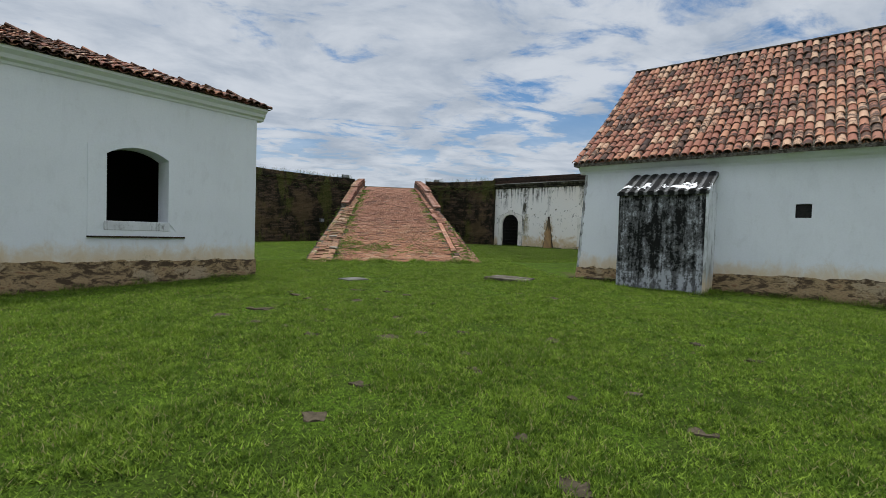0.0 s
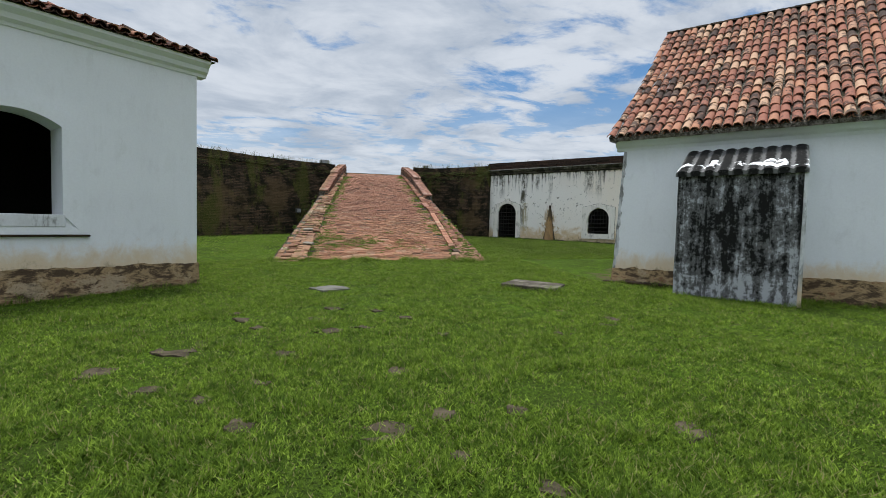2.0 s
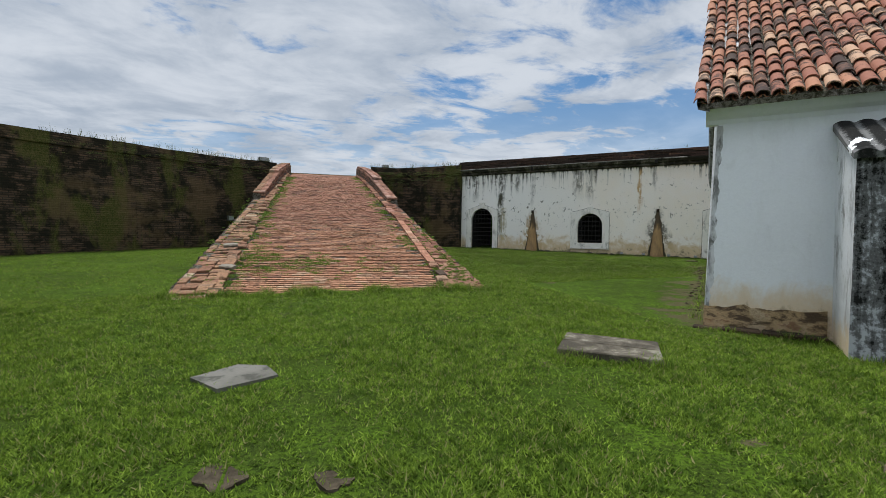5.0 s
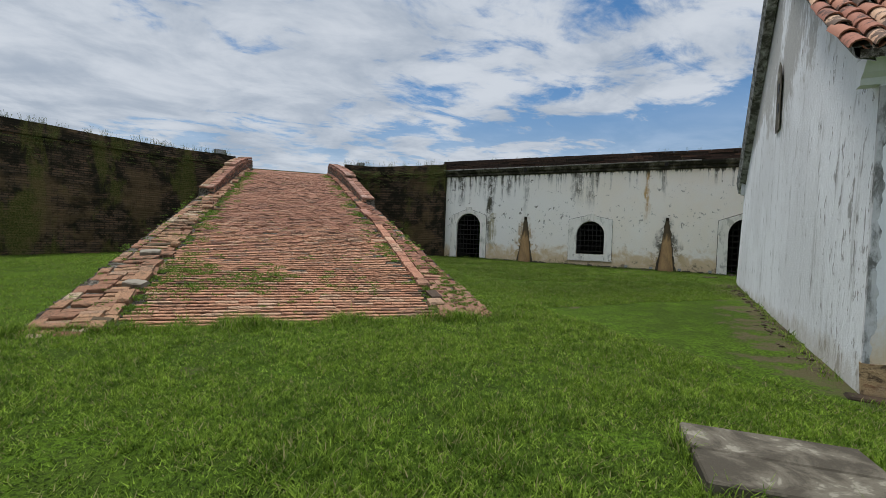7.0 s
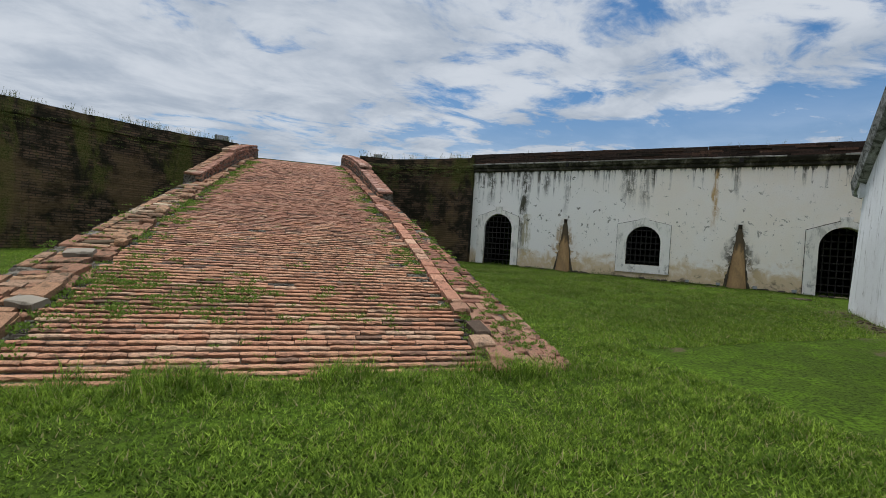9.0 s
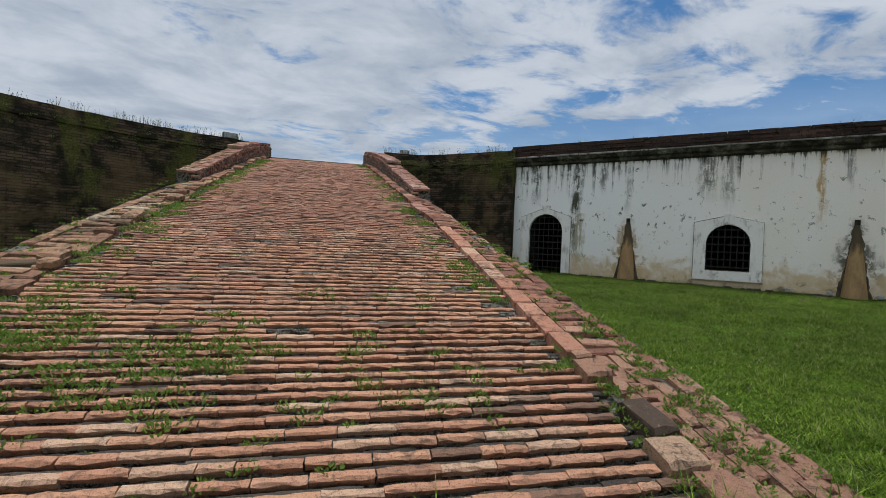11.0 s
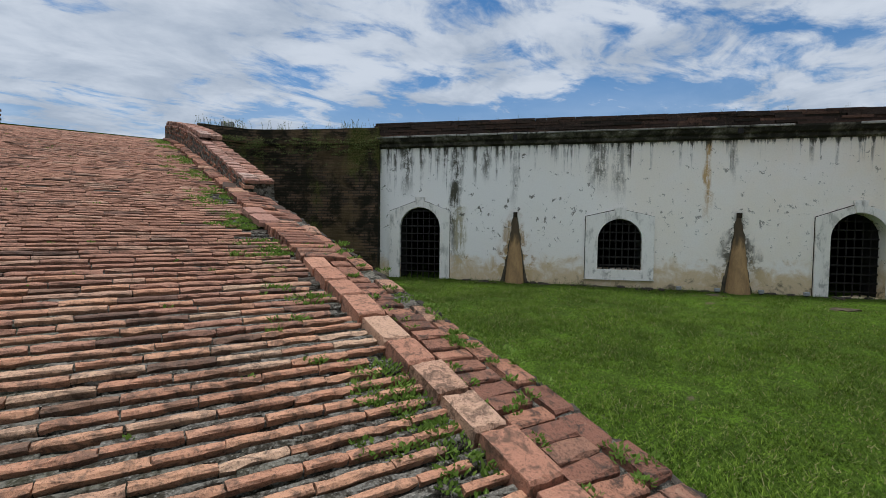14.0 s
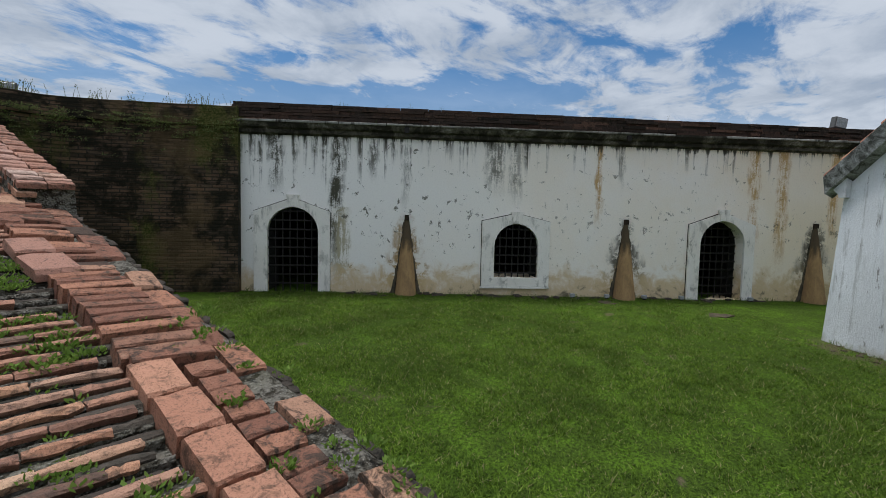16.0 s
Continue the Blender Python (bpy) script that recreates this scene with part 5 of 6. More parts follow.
def m_shedroof(n):
    p = n.coords()
    at = n.add("ShaderNodeSeparateXYZ", inputs={0: p})
    x, y = at.outputs[0], at.outputs[1]
    a = n.noise(p, 3.2, 5.0, 0.55, 0.6)
    g = n.noise(p, 14.0, 6.0, 0.7)
    crest = n.math("ABSOLUTE", n.math("SINE", n.math("MULTIPLY", n.math("SUBTRACT", x, 1.44), math.pi * 9 / 2.0)))
    mould = n.math("ADD", crest, n.math("MULTIPLY", n.math("SUBTRACT", g, 0.5), 1.6))
    col = n.mix(n.span(mould, 0.20, 0.70), (0.16, 0.16, 0.155), (0.016, 0.016, 0.015))
    col = n.mix(n.span(g, 0.55, 0.75, 0, 0.35), col, (0.20, 0.20, 0.19))
    lime = n.math("SUBTRACT", n.math("ADD", a, n.math("MULTIPLY", n.math("SUBTRACT", g, 0.5), 0.15)), n.math("ADD", n.span(y, -0.95, -0.70, 0.0, 0.16), n.span(y, -1.34, -1.24, 0.3, 0.0)))
    col = n.mix(n.span(lime, 0.53, 0.54), col, (0.78, 0.79, 0.79))
    n.surface(col, 0.92, n.math("ADD", a, g), 0.4, 0.01, spec=0.1)


SHEDROOF = material("blackened_tiles_with_lime", m_shedroof)
build_store()


# ---- white barrack with a hipped roof ----
BARRACK = pose(-2.36, 12.75, 0, 0, 0, TURNED - 90)


def build_barrack():
    house = empty("barrack", BARRACK, "white limewashed barrack with arched window and hipped clay-tile roof", "building")
    bm = bmesh.new()
    wall_with_openings(bm, 0.0, 15.0, -0.1, 4.42, -0.55, 0.0, [(2.07, 3.23, 1.59, 2.95, 0.19)])
    part("wall", bm, WHITE, house)
    bm = bmesh.new()
    box(bm, 0.002, 0.55, -8.0, -0.552, -0.1, 4.42)
    box(bm, 0.55, 15.0, -8.0, -7.5, -0.1, 4.42)
    box(bm, 14.5, 15.0, -7.5, -0.552, -0.1, 4.42)
    part("side_walls", bm, WHITE, house)
    # room behind the window: shade put into near-black surfaces, partition added
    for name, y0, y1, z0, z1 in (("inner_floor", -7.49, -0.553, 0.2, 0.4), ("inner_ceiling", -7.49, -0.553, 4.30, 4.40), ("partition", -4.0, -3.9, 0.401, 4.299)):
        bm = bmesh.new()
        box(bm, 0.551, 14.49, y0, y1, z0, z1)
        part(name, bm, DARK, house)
    bm = bmesh.new()
    surround(bm, 2.07, 3.23, 1.59, 2.95, 0.19, 1.80, 3.55, 1.28, 3.10, 3.38, -0.004, 0.022)
    part("surround", bm, WHITE, house, "raised plaster window band")
    bm = bmesh.new()
    box(bm, 2.04, 3.27, -0.54, 0.03, 1.40, 1.588, 0.006)
    part("window_bench", bm, STAINED, house, "grey stained plaster bench under the window")
    bm = bmesh.new()
    box(bm, 1.80, 3.55, -0.004, 0.02, 1.28, 1.40)
    part("apron", bm, WHITE, house)
    bm = bmesh.new()
    box(bm, 1.72, 3.56, -0.004, 0.05, 1.245, 1.278, 0.008)
    part("sill", bm, COPING, house, "thin dark stone sill")
    bm = bmesh.new()
    prism(bm, [(0.02, 4.28), (0.04, 4.33), (0.10, 4.37), (0.13, 4.44), (0.21, 4.51), (0.22, 4.56), (-0.2, 4.6), (-0.2, 4.28)], "x", -0.17, 15.0)
    part("cornice", bm, WHITE, house)
    bm = bmesh.new()
    rows = []
    for i in range(190):
        x = -0.03 + 15.0 * i / 189
        top = 0.74 + 0.006 * x + 0.06 * noise.noise((x * 2.5, 6, 4)) + 0.03 * noise.noise((x * 8, 6, 4))
        rows.append([bm.verts.new((x, y, z)) for y, z in ((-0.05, top), (0.012, top), (0.03 + 0.03 * noise.noise((x * 4, 2, 7)), 0.55), (0.05 + 0.03 * noise.noise((x * 4, 3, 7)), 0.35), (0.07, -0.1))])
    for a, b in zip(rows, rows[1:]):
        for i in range(4):
            bm.faces.new((a[i], b[i], b[i + 1], a[i + 1]))
    bm.faces.new(rows[0])
    bm.faces.new(rows[-1])
    part("plinth", bm, PLINTH, house, "eroded brown stone plinth")
    # hipped roof
    e, tan = 0.25, 0.35
    top = 4.0 + e
    z0 = 4.56
    corners = [(-e, e, z0), (15.4, e, z0), (15.4, -8 - e, z0), (-e, -8 - e, z0)]
    ridge = [(-e + top, -4.0, z0 + top * tan), (15.4 - top, -4.0, z0 + top * tan)]
    bm = bmesh.new()
    c = [bm.verts.new(p) for p in corners]
    r = [bm.verts.new(p) for p in ridge]
    for f in ((c[0], c[1], r[1], r[0]), (c[1], c[2], r[1]), (c[2], c[3], r[0], r[1]), (c[3], c[0], r[0]), (c[3], c[2], c[1], c[0])):
        bm.faces.new(f)
    roof = part("roof", bm, MORTAR, house)
    turn = empty("front_slope", pose(0, 0, 0, 0, 0, 180))
    turn.parent = roof
    long = top * math.hypot(1, tan)

    def slope(f):
        g = f / long
        return -e + top * g, z0 + top * tan * g
    tiled_slope(turn, slope, long, -10.0, e, cut=lambda x, f: -x + e > f / long * top + 0.12, seed=8, mat=OLDTILES)
    side = empty("end_slope", pose(0, 0, 0, 0, 0, -90))
    side.parent = roof
    tiled_slope(side, slope, long, -e, 8 + e, cut=lambda x, f: min(x + e, 8 + e - x) > f / long * top + 0.12, seed=9, mat=OLDTILES)
    heap = Heap()
    for i in range(14):
        g = i / 14
        x, y, z = -e + top * g, e - (4 + e) * g, z0 + top * tan * g
        heap.put(TILE_V, TILE_F, Matrix.Translation((x, y, z + 0.035)) @ pose(0, 0, 0, 0, 0, -135) @ pose(0, 0, 0, math.degrees(math.atan(tan / 1.414)), 0, 0) @ Matrix.Diagonal((1.1, 1, 0.75, 1)))
    heap.done("hip_tiles", OLDTILES, roof, smooth=True)


build_barrack()


# ---- slabs and stones in the grass ----
def build_slabs():
    z = turf_z(4.13, 11.52)
    hatch = empty("hatch_cover", pose(4.13, 11.52, z, 0, 1.2, -40.5), "weathered grey concrete hatch cover of two planks in the grass", "hatch")
    for y0, y1 in ((-0.455, -0.006), (0.008, 0.455)):
        bm = bmesh.new()
        box(bm, -0.535, 0.535, y0, y1, -0.06, 0.085, 0.012)
        roughen(bm, 0.004, 4.0, 3)
        part("plank", bm, SLAB, hatch)
    z = turf_z(0.15, 11.86)
    ob = empty("stone_slab", pose(0.15, 11.86, z, 0, 0, 35), "flat pale grey concrete slab sunk in the grass", "slab")
    bm = bmesh.new()
    prism(bm, [(-0.32, -0.26), (0.25, -0.30), (0.36, 0.05), (0.20, 0.30), (-0.30, 0.24)], "z", -0.05, 0.026)
    roughen(bm, 0.008, 5.0, 2)
    part("slab", bm, PALESLAB, ob)


build_slabs()


# ---- small fixtures ----
def m_earth(n):
    p = n.position()
    a = n.noise(p, 6.0, 7.0, 0.7, 0.4)
    g = n.noise(p, 50.0, 5.0, 0.7)
    col = n.mix(n.span(a, 0.35, 0.65), (0.044, 0.035, 0.023), (0.108, 0.086, 0.058))
    col = n.mix(n.span(g, 0.45, 0.75, 0, 0.5), col, (0.06, 0.058, 0.032))
    n.surface(col, 0.95, n.math("ADD", a, g), 0.6, 0.01, spec=0.1)


EARTH = material("worn_stone_and_earth", m_earth)


def build_fixtures():
    def floodlight(m, label, w=0.34, h=0.26):
        lamp = empty("floodlight", m, label, "floodlight")
        bm = bmesh.new()
        box(bm, -w / 2, w / 2, -0.10, 0.06, 0.04, 0.04 + h, 0.012)
        part("housing", bm, GREYBOX, lamp)
        bm = bmesh.new()
        box(bm, -w / 2 + 0.03, w / 2 - 0.03, -0.114, -0.102, 0.07, 0.01 + h, 0.004)
        part("glass", bm, LENS, lamp, "pale glass front")
        bm = bmesh.new()
        box(bm, -0.05, 0.05, -0.04, 0.02, -0.03, 0.045)
        part("bracket", bm, IRON, lamp)
    floodlight(pose(*LAMP_LEFT, 0, 0, 35), "grey floodlight beside the brick ramp", 0.30, 0.24)
    floodlight(pose(*LAMP_TOP_LEFT, 0, 0, 20), "grey floodlight on the mossy rampart", 0.50, 0.22)
    floodlight(pose(*LAMP_TOP_RIGHT, 0, 0, -20), "small grey floodlight on the rampart beside the ramp", 0.36, 0.18)
    floodlight(GAL @ pose(15.45, 0.15, 5.36, 0, 10, 0), "tilted grey floodlight on the gallery parapet", 0.36, 0.30)


def build_gallery_foot():
    """Small spotlights, loose stones and outlets along the gallery."""
    rnd = random.Random(31)
    for s in (8.25, 9.15, 10.15, 11.15, 13.05):
        p = GAL @ Vector((s, -0.20, 0))
        lamp = empty("ground_spotlight", GAL @ pose(s, -0.20, ground_z(p.x, p.y)), "small pale spotlight on the grass at the foot of the gallery", "spotlight", "spotlights along the gallery")
        bm = bmesh.new()
        box(bm, -0.06, 0.06, -0.04, 0.05, 0.03, 0.12, 0.01)
        part("housing", bm, LENS, lamp)
        bm = bmesh.new()
        box(bm, -0.03, 0.03, -0.03, 0.03, -0.02, 0.03)
        part("foot", bm, IRON, lamp)
    heap = Heap()
    for _ in range(60):
        s = rnd.choice((rnd.uniform(5.6, 8.4), rnd.uniform(8.4, 13.4), rnd.uniform(2.5, 5)))
        p = GAL @ Vector((s, -0.05 - abs(rnd.gauss(0, 0.13)), 0))
        v, f = brick_verts(rnd.uniform(0.06, 0.20), rnd.uniform(0.06, 0.12), rnd.uniform(0.045, 0.085), rnd, 0.02, 2)
        heap.put(v, f, pose(p.x, p.y, ground_z(p.x, p.y) - 0.03, 0, 0, TURNED + rnd.uniform(-25, 25)))
    ob = heap.done("rubble", RUBBLE, None, "dark rubble stones along the foot of the gallery")
    tagged(ob, category="rubble")
    heap = Heap()
    for _ in range(150):
        y = rnd.uniform(0.3, 10.0)
        p = STORE @ Vector((-0.04 - abs(rnd.gauss(0, 0.16)), y, 0))
        v, f = brick_verts(rnd.uniform(0.03, 0.11), rnd.uniform(0.03, 0.08), rnd.uniform(0.03, 0.055), rnd, 0.012, 2)
        heap.put(v, f, pose(p.x, p.y, ground_z(p.x, p.y) - 0.025, 0, 0, rnd.uniform(0, 180)))
    ob = heap.done("gable_rubble", EARTH, None, "brown rubble and earth along the foot of the gable")
    tagged(ob, category="rubble")
    # drain holes are solid dark blocks, hole shade put into the colour
    for s in (4.0, 9.55):
        spout = empty("cornice_outlet", GAL @ pose(s, -0.225, 4.90), "small drain hole in the cornice, its shade drawn as a dark block", "drain", "drain holes in the cornice")
        bm = bmesh.new()
        box(bm, -0.06, 0.06, -0.012, 0.03, -0.07, 0.07, 0.008)
        part("mouth", bm, IRON, spout)


LENS = material("pale_lamp_glass", plain((0.34, 0.35, 0.35), 0.25))
LAMP_LEFT, LAMP_TOP_LEFT, LAMP_TOP_RIGHT = (-1.80, 32.62, 2.10), (-0.30, 33.75, 5.28), (6.2, 33.45, 5.28)
build_fixtures()
build_gallery_foot()


# ---- bare earth and old paving stones in the grass ----
STONES = [(0.22, 10.04, 0.30), (0.83, 9.81, 0.22), (1.20, 9.28, 0.22), (-0.03, 9.33, 0.26), (-0.93, 9.46, 0.32), (0.15, 8.65, 0.30), (0.58, 8.80, 0.24), (4.12, 8.78, 0.32), (3.82, 8.49, 0.24), (2.94, 8.08, 0.22), (1.51, 8.34, 0.18), (-1.12, 9.83, 0.2), (-0.68, 8.96, 0.22),
          (1.30, 4.46, 0.12), (0.13, 4.32, 0.18), (4.55, 4.44, 0.22), (2.60, 2.94, 0.18), (2.54, 3.72, 0.15), (1.22, 3.03, 0.15), (1.31, 2.41, 0.24), (1.95, 3.69, 0.12), (-0.41, 6.23, 0.24), (0.96, 5.56, 0.14), (1.29, 4.55, 0.16), (1.56, 6.12, 0.20), (4.41, 5.16, 0.22), (0.52, 5.97, 0.34), (1.01, 6.16, 0.24), (-0.82, 6.78, 0.2), (-0.42, 7.07, 0.2), (-1.41, 8.13, 0.4), (-1.86, 7.56, 0.3), (-1.27, 7.04, 0.2), (-0.26, 7.87, 0.25), (0.78, 7.13, 0.2), (2.64, 5.55, 0.3), (1.37, 5.13, 0.2), (-0.21, 3.65, 0.2), (15.3, 21.0, 0.6), (14.9, 23.2, 0.5)]


def build_stones():
    rnd = random.Random(21)
    for x, y, size in STONES:
        z = turf_z(x, y) + 0.005
        stone = empty("paving_stone", pose(x, y, z, rnd.uniform(-2, 2), rnd.uniform(-2, 2), rnd.uniform(0, 180)), "flat worn grey stone sunk level in the grass", "stone", "old paving stones in the grass")
        k = 14
        outline = [(0.68 * size * (0.85 + 0.5 * noise.noise((x + 2 * math.cos(2 * math.pi * i / k), y + 2 * math.sin(2 * math.pi * i / k), 0))) * math.cos(2 * math.pi * i / k), 0.46 * size * (0.85 + 0.5 * noise.noise((x + 2 * math.cos(2 * math.pi * i / k), y + 2 * math.sin(2 * math.pi * i / k), 0))) * math.sin(2 * math.pi * i / k)) for i in range(k)]
        bm = bmesh.new()
        prism(bm, outline, "z", -0.05, 0.0)
        roughen(bm, 0.030, 9.0, 3)
        part("stone", bm, EARTH, stone)


build_stones()


# ---- grass ----
def local(x, y, m):
    inv = m.inverted()
    return inv[0][0] * x + inv[0][1] * y + inv[0][3], inv[1][0] * x + inv[1][1] * y + inv[1][3]


def blades(name, x, y, z, height, width, rs, label, category="grass"):
    """Bent grass blades of five corners each, in one mesh."""
    n = len(x)
    turn = rs.uniform(0, 2 * np.pi, n)
    lean = rs.uniform(0.4, 1.7, n) * height
    dx, dy = np.cos(turn), np.sin(turn)
    face = turn + np.pi / 2 + rs.uniform(-0.5, 0.5, n)
    wx, wy = np.cos(face) * width / 2, np.sin(face) * width / 2
    co = np.empty((n, 5, 3))
    for k, (side, up, out, thin) in enumerate(((-1, -0.02, 0, 1), (1, -0.02, 0, 1), (1, 0.62, 0.38, 0.8), (-1, 0.62, 0.38, 0.8), (0, 1.0, 1.0, 0))):
        co[:, k, 0] = x + side * wx * thin + dx * lean * out
        co[:, k, 1] = y + side * wy * thin + dy * lean * out
        co[:, k, 2] = z + height * up
    me = bpy.data.meshes.new(name)
    me.vertices.add(n * 5)
    me.vertices.foreach_set("co", co.ravel())
    base = (np.arange(n) * 5)[:, None]
    loops = (base + np.array([0, 1, 2, 3, 3, 2, 4])[None, :]).ravel()
    me.loops.add(len(loops))
    me.loops.foreach_set("vertex_index", loops.astype(np.int32))
    starts = ((np.arange(n) * 7)[:, None] + np.array([0, 4])[None, :]).ravel()
    me.polygons.add(n * 2)
    me.polygons.foreach_set("loop_start", starts.astype(np.int32))
    me.update(calc_edges=True)
    me.materials.append(BLADE)
    ob = new(name, me)
    return tagged(ob, label, category, kind="stuff")


def short_blades(name, x, y, z, height, width, rs, label):
    """Short leaning blades of three corners each, in one mesh."""
    n = len(x)
    turn = rs.uniform(0, 2 * np.pi, n)
    lean = rs.uniform(0.3, 1.8, n) * height
    face = turn + np.pi / 2 + rs.uniform(-0.7, 0.7, n)
    co = np.empty((n, 3, 3))
    for k, side in enumerate((-1, 1, 0)):
        tip = 1.0 if side == 0 else 0.0
        co[:, k, 0] = x + side * np.cos(face) * width / 2 + tip * np.cos(turn) * lean
        co[:, k, 1] = y + side * np.sin(face) * width / 2 + tip * np.sin(turn) * lean
        co[:, k, 2] = z - 0.002 + tip * height
    me = bpy.data.meshes.new(name)
    me.vertices.add(n * 3)
    me.vertices.foreach_set("co", co.ravel())
    me.loops.add(n * 3)
    me.loops.foreach_set("vertex_index", np.arange(n * 3, dtype=np.int32))
    me.polygons.add(n)
    me.polygons.foreach_set("loop_start", np.arange(0, n * 3, 3, dtype=np.int32))
    me.update(calc_edges=True)
    me.materials.append(BLADE)
    return tagged(new(name, me), label, "grass", kind="stuff")


def plan_z(x, y):
    return -0.003 + 0.0126 * np.clip(x, -18, 24) + 0.0276 * np.clip(y, -12, 34) + swell(x, y)


def build_grass():
    rs = np.random.RandomState(5)
    sets = []
    for x0, x1, y0, y1, per in ((-2.6, 4.6, 0.9, 6.0, 10000), (-3.0, 5.4, 6.0, 10.0, 9500), (-4.0, 6.0, 10.0, 17.2, 7000), (-7, -3.0, 6.0, 17, 4500), (-8, -2.6, 1.5, 6, 5500), (4.6, 10, 1.5, 12, 5000), (4.4, 12, 17, 30, 4200), (12, 20, 16, 26, 1500), (-9, -1.0, 17, 32, 700)):
        n = int((x1 - x0) * (y1 - y0) * per)
        sets.append((rs.uniform(x0, x1, n), rs.uniform(y0, y1, n)))
    x = np.concatenate([s[0] for s in sets])
    y = np.concatenate([s[1] for s in sets])
    thick = 0.55 * value_noise(x, y, 1.4, 1) + 0.45 * value_noise(x, y, 5.0, 2)
    keep = rs.rand(len(x)) < np.clip((thick - 0.18) * 2.4, 0.12, 1.0)
    # nothing grows inside the houses, on the ramp or on slabs and stones
    r, d = local(x, y, RAMP)
    keep &= ~((d > 0.02) & (r > -3.12) & (r < 3.22))
    u, v = local(x, y, STORE)
    keep &= ~((u > -1.3 + 1.2 * rs.rand(len(x))) & (v > -0.5) & (rs.rand(len(x)) < 0.6))
    keep &= ~((u > -0.02) & (v > -0.42)) & ~((u > 1.42) & (u < 3.45) & (v > -1.38))
    u, v = local(x, y, BARRACK)
    keep &= ~((u > -0.05) & (v < 0.06))
    u, v = local(x, y, GAL)
    keep &= ~(v > -0.04)
    for sx, sy, size in STONES:
        keep &= ((x - sx) ** 2 + (y - sy) ** 2) > (size * rs.uniform(0.10, 0.62, len(x))) ** 2
    keep &= ~(((x - 0.15) ** 2 + (y - 11.86) ** 2) < 0.26 ** 2)
    u, v = local(x, y, pose(4.13, 11.52, 0, 0, 0, -40.5))
    keep &= ~((abs(u) < 0.53) & (abs(v) < 0.45))
    x, y, thick = x[keep], y[keep], thick[keep]
    n = len(x)
    height = (0.014 + 0.034 * rs.rand(n) ** 1.6) * (0.55 + 0.95 * thick) * (1 + 0.5 * (value_noise(x, y, 2.3, 7) > 0.74))
    short_blades("grass", x, y, plan_z(x, y), height, rs.uniform(0.008, 0.016, n), rs, "short mown green courtyard grass with longer tufts")
    # long unmown fringe at the feet of the ramp, walls and slabs
    fx, fy = [], []

    def fringe(m, pts, per, spread):
        for (a, b), (c, e) in zip(pts, pts[1:]):
            k = int(math.hypot(c - a, e - b) * per)
            t = rs.rand(k)
            px, py = a + (c - a) * t + rs.normal(0, spread, k), b + (e - b) * t + rs.normal(0, spread, k)
            fx.append(m[0][0] * px + m[0][1] * py + m[0][3])
            fy.append(m[1][0] * px + m[1][1] * py + m[1][3])
    fringe(RAMP, [(-3.3, -0.20), (3.5, -0.06)], 1700, 0.15)
    fringe(RAMP, [(3.4, 0.0), (3.1, 4.0), (2.9, 8.0)], 180, 0.06)
    fringe(RAMP, [(-3.25, 0.0), (-3.1, 4.0)], 200, 0.06)
    fringe(STORE, [(-0.1, 0.0), (-0.1, 10.0)], 90, 0.05)
    fringe(STORE, [(0.0, -0.62), (1.42, -0.62), (1.42, -1.40), (3.46, -1.42), (3.5, -0.46), (9.0, -0.46)], 300, 0.05)
    fringe(BARRACK, [(-0.05, 0.12), (9.0, 0.12)], 260, 0.06)
    fringe(GAL, [(0.0, -0.08), (16.0, -0.08)], 90, 0.05)
    fringe(pose(4.13, 11.52, 0, 0, 0, -40.5), [(-0.57, 0.49), (-0.57, -0.49), (0.57, -0.49), (0.57, 0.49), (-0.57, 0.49)], 300, 0.035)
    x, y = np.concatenate(fx), np.concatenate(fy)
    n = len(x)
    blades("tall_grass", x, y, plan_z(x, y), 0.025 + 0.22 * rs.rand(n) * value_noise(x, y, 3.5, 12) ** 1.5, rs.uniform(0.005, 0.009, n), rs, "unmown fringe of taller grass along walls and ramp")


build_grass()


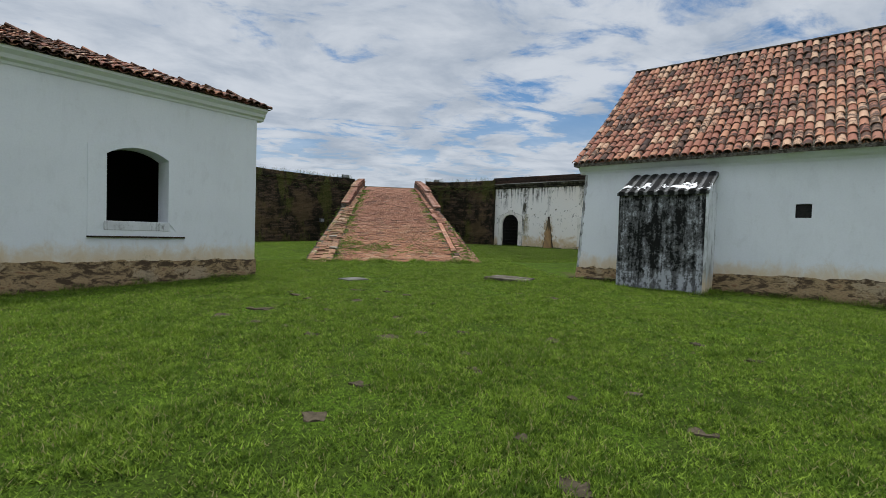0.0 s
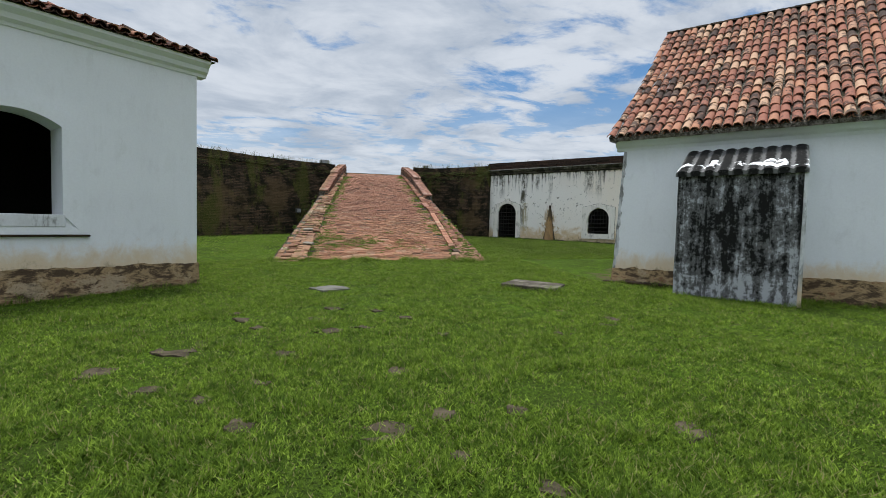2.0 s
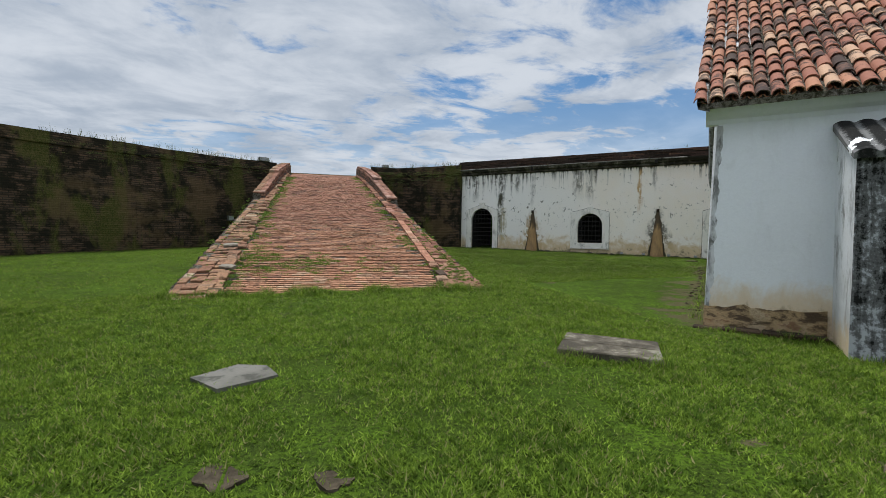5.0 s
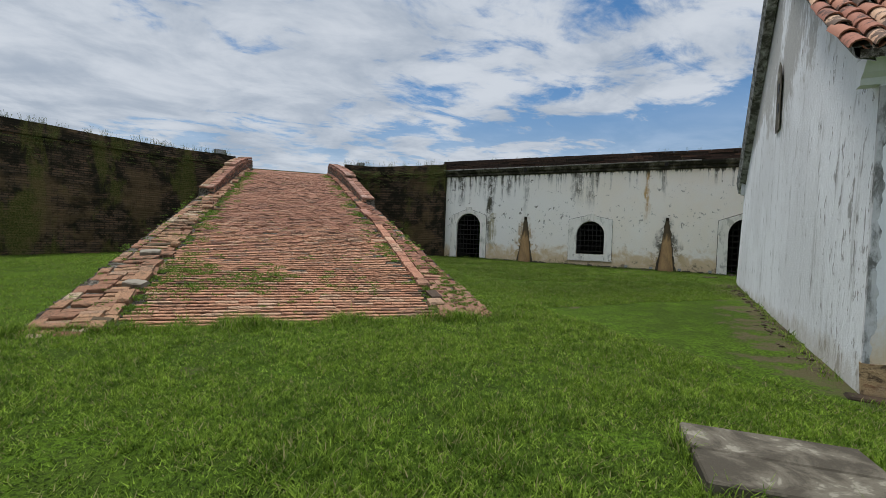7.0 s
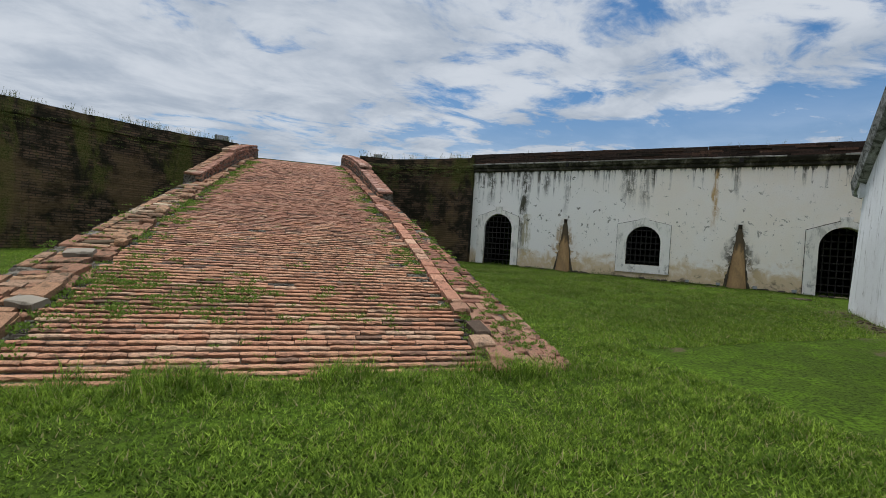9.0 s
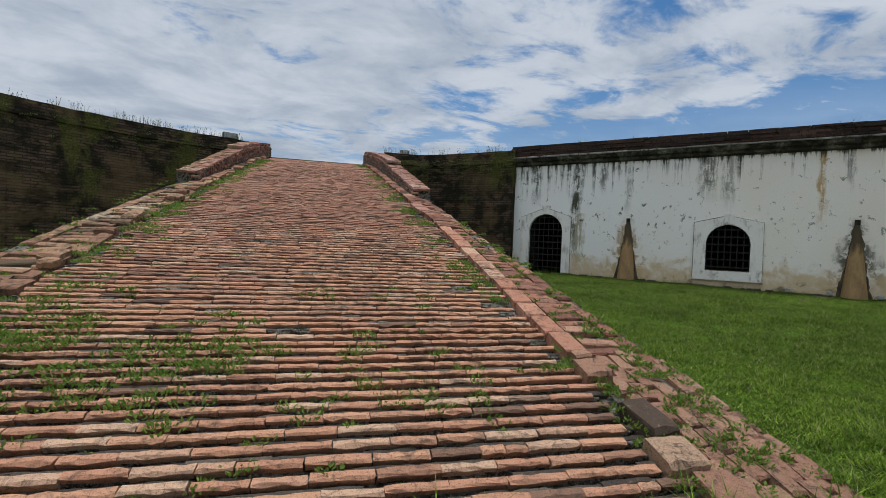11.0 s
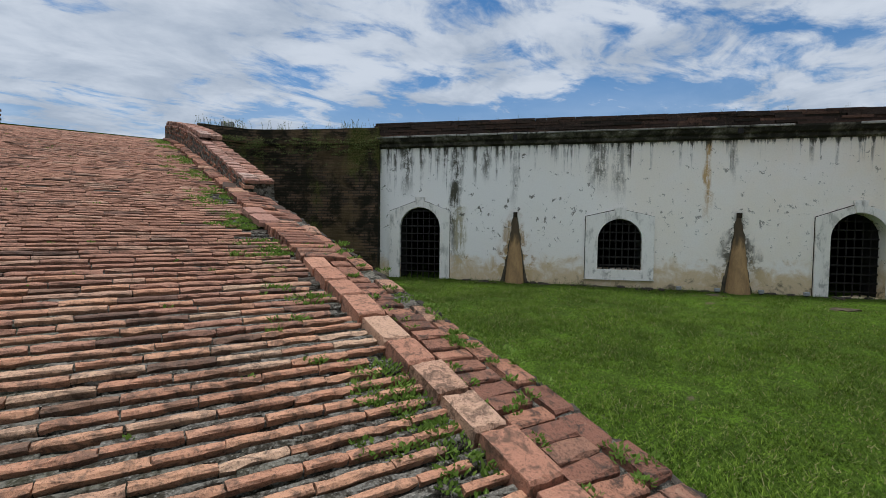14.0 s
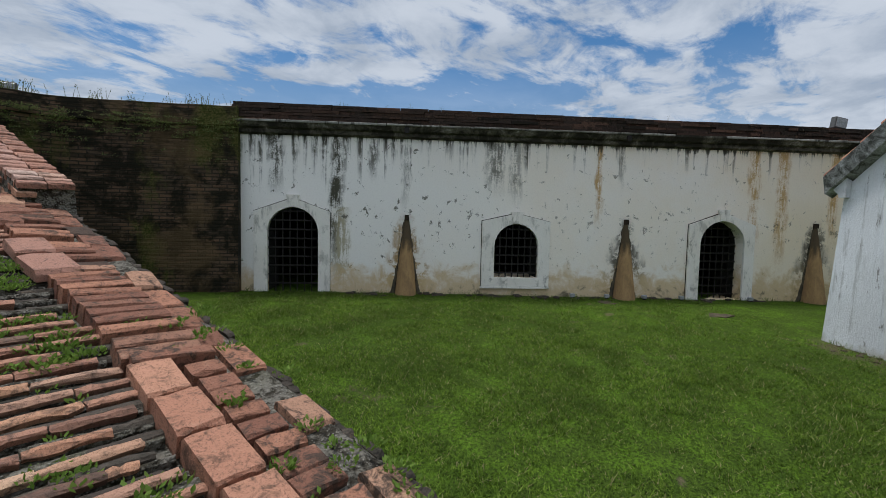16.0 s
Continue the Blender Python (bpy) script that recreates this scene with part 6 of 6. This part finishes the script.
# ---- weeds ----
def build_weeds():
    rs = random.Random(77)
    verts, faces = [], []

    def leaf(c, size, way):
        a = rs.uniform(0, 6.28)
        side = Vector((math.cos(a), math.sin(a), rs.uniform(-0.3, 0.3)))
        tip = (way + Vector((rs.uniform(-1, 1), rs.uniform(-1, 1), rs.uniform(-0.2, 0.8))) * 0.9).normalized() * size
        k = len(verts)
        for p in (c, c + tip * 0.5 + side * size * 0.28, c + tip, c + tip * 0.5 - side * size * 0.28):
            verts.append(p[:])
        faces.append((k, k + 1, k + 2, k + 3))

    def clump(at, radius, count, size, tall=1.0):
        for _ in range(count):
            a, q = rs.uniform(0, 6.28), radius * math.sqrt(rs.random())
            leaf(at + Vector((q * math.cos(a), q * math.sin(a), rs.uniform(0, radius * 0.35 * tall))), size * rs.uniform(0.6, 1.3), Vector((math.cos(a) * 0.7, math.sin(a) * 0.7, 0.8 * tall)))

    def on_ramp(d, r, lift=0.0):
        return RAMP @ Vector((r, d, ramp_z(d) + lift))

    # along both inner edges and in the open joints
    for _ in range(520):
        d = rs.uniform(1.5, 16.5)
        r = right_in(d) - abs(rs.gauss(0.0, 0.22)) - 0.02
        if noise.noise((r * 1.2, d * 1.1, 71)) > -0.16:
            clump(on_ramp(d, r, -0.015), rs.uniform(0.03, 0.12), 46, 0.032)
    for _ in range(260):
        d = rs.uniform(0.3, 15)
        r = left_in(d) + abs(rs.gauss(0.0, 0.22)) - 0.02
        clump(on_ramp(d, r, -0.01), rs.uniform(0.05, 0.15), 46, 0.034)
    for _ in range(130):
        d = rs.uniform(0.4, 6.5)
        r = right_in(d) + rs.choice((0.26, 0.50, 0.60, 0.72)) + rs.gauss(0, 0.04)
        if r < right_out(d) - 0.05:
            clump(on_ramp(d, r, 0.02), rs.uniform(0.03, 0.08), 36, 0.030)
    for _ in range(70):
        d = rs.uniform(0.0, 1.8)
        r = right_in(d) + rs.choice((0.02, 0.03, 0.10, 0.35, 0.6, 0.85)) + rs.gauss(0, 0.05)
        clump(on_ramp(d, r, 0.015), rs.uniform(0.03, 0.09), 36, 0.028)
    for _ in range(110):
        d = rs.uniform(0.4, 9)
        clump(on_ramp(d, left_in(d) - rs.uniform(0.1, 0.9), 0.02), rs.uniform(0.02, 0.06), 16, 0.03)
    for _ in range(210):
        d, r = abs(rs.gauss(1.6, 0.8)), rs.uniform(-2.0, 1.6)
        if noise.noise((r * 0.9, d * 1.1, 31)) > 0.02:
            clump(on_ramp(d, r, -0.01), rs.uniform(0.04, 0.11), 40, 0.030)
    for _ in range(170):
        d, r = rs.gauss(1.75, 0.40), rs.uniform(-2.0, 0.9)
        if noise.noise((r * 1.3, d * 1.6, 57)) > -0.10 + 0.10 * r:
            clump(on_ramp(d, r, 0.0), rs.uniform(0.05, 0.13), 44, 0.032)
    for _ in range(140):
        d, r = rs.uniform(2, 14), rs.uniform(-2.0, 2.0)
        clump(on_ramp(d, r, -0.01), rs.uniform(0.02, 0.05), 14, 0.028)
    # thin moss and seedlings over the damp side
    for _ in range(900):
        d, r = rs.uniform(0.6, 11), -2.05 + abs(rs.gauss(0.0, 0.9))
        if r < 1.6 and noise.noise((r * 1.1, d * 0.9, 83)) > -0.05:
            clump(on_ramp(d, r, -0.022), rs.uniform(0.02, 0.07), 12, 0.020, 0.4)
    for _ in range(60):
        d = rs.uniform(9, 17)
        clump(on_ramp(d, right_in(d) + rs.uniform(0.15, 0.35), 0.02), rs.uniform(0.04, 0.08), 18, 0.03)
    ob = mesh_from("ramp_weeds", verts, faces, LEAF)
    tagged(ob, "low green weeds growing in the joints of the brick ramp", "weeds", kind="stuff")
    # creepers and tufts on the bastion walls
    verts, faces = [], []

    def walls(plan, count, dense, top):
        for _ in range(count):
            i = rs.randrange(len(plan) - 1)
            a, b = Vector(plan[i]), Vector(plan[i + 1])
            t = rs.random()
            p = a.lerp(b, t)
            out = Vector((b.y - a.y, a.x - b.x)).normalized()
            if top:
                q = p - out * rs.uniform(-0.05, 0.5)
                at = Vector((q.x, q.y, 5.28))
                for _ in range(rs.randint(3, 9)):
                    stem = at + Vector((rs.uniform(-0.15, 0.15), rs.uniform(-0.15, 0.15), 0))
                    tall = rs.uniform(0.05, 0.32)
                    bend = Vector((rs.uniform(-0.4, 0.4), rs.uniform(-0.4, 0.4), 1)) * tall
                    k = len(verts)
                    for c in (stem - Vector((0.006, 0, 0)), stem + Vector((0.006, 0, 0)), stem + bend):
                        verts.append(c[:])
                    faces.append((k, k + 1, k + 2))
                    for _ in range(4):
                        leaf(stem + bend * rs.uniform(0.5, 1.0), 0.035, Vector((0, 0, 1)))
            else:
                z = 5.2 - abs(rs.gauss(0, 0.35)) - 0.2
                q = p + out * (0.11 + 0.35 * dense * (5.3 - z) / 4.5)
                clump(Vector((q.x, q.y, z)), rs.uniform(0.06, 0.22), 26, 0.04, 0.7)
    walls(RIGHT_PLAN, 230, 0.35, False)
    walls(LEFT_PLAN[2:], 150, 1.0, False)
    walls(RIGHT_PLAN, 26, 0, True)
    walls(LEFT_PLAN[2:], 60, 0, True)
    for _ in range(45):
        s = rs.uniform(0.2, 16)
        c = GAL @ Vector((s, rs.uniform(-0.15, 0.3), rs.choice((5.05, 5.44))))
        for _ in range(rs.randint(3, 7)):
            stem = c + Vector((rs.uniform(-0.06, 0.06), rs.uniform(-0.06, 0.06), 0))
            bend = Vector((rs.uniform(-0.5, 0.5), rs.uniform(-0.5, 0.5), 1)) * rs.uniform(0.05, 0.17)
            k = len(verts)
            for q in (stem - Vector((0.005, 0, 0)), stem + Vector((0.005, 0, 0)), stem + bend):
                verts.append(q[:])
            faces.append((k, k + 1, k + 2))
    ob = mesh_from("wall_weeds", verts, faces, WEED)
    tagged(ob, "dark creepers and dry weeds on the bastion walls", "weeds", kind="stuff")


def leaf_like(a, b):
    def fn(n):
        r = n.add("ShaderNodeNewGeometry").outputs["Random Per Island"]
        n.leaf(n.mix(r, a, b))
    return fn


LEAF = material("weed_leaf", leaf_like((0.085, 0.150, 0.020), (0.200, 0.290, 0.060)))
WEED = material("wall_weed_leaf", leaf_like((0.060, 0.085, 0.020), (0.170, 0.185, 0.070)))
build_weeds()
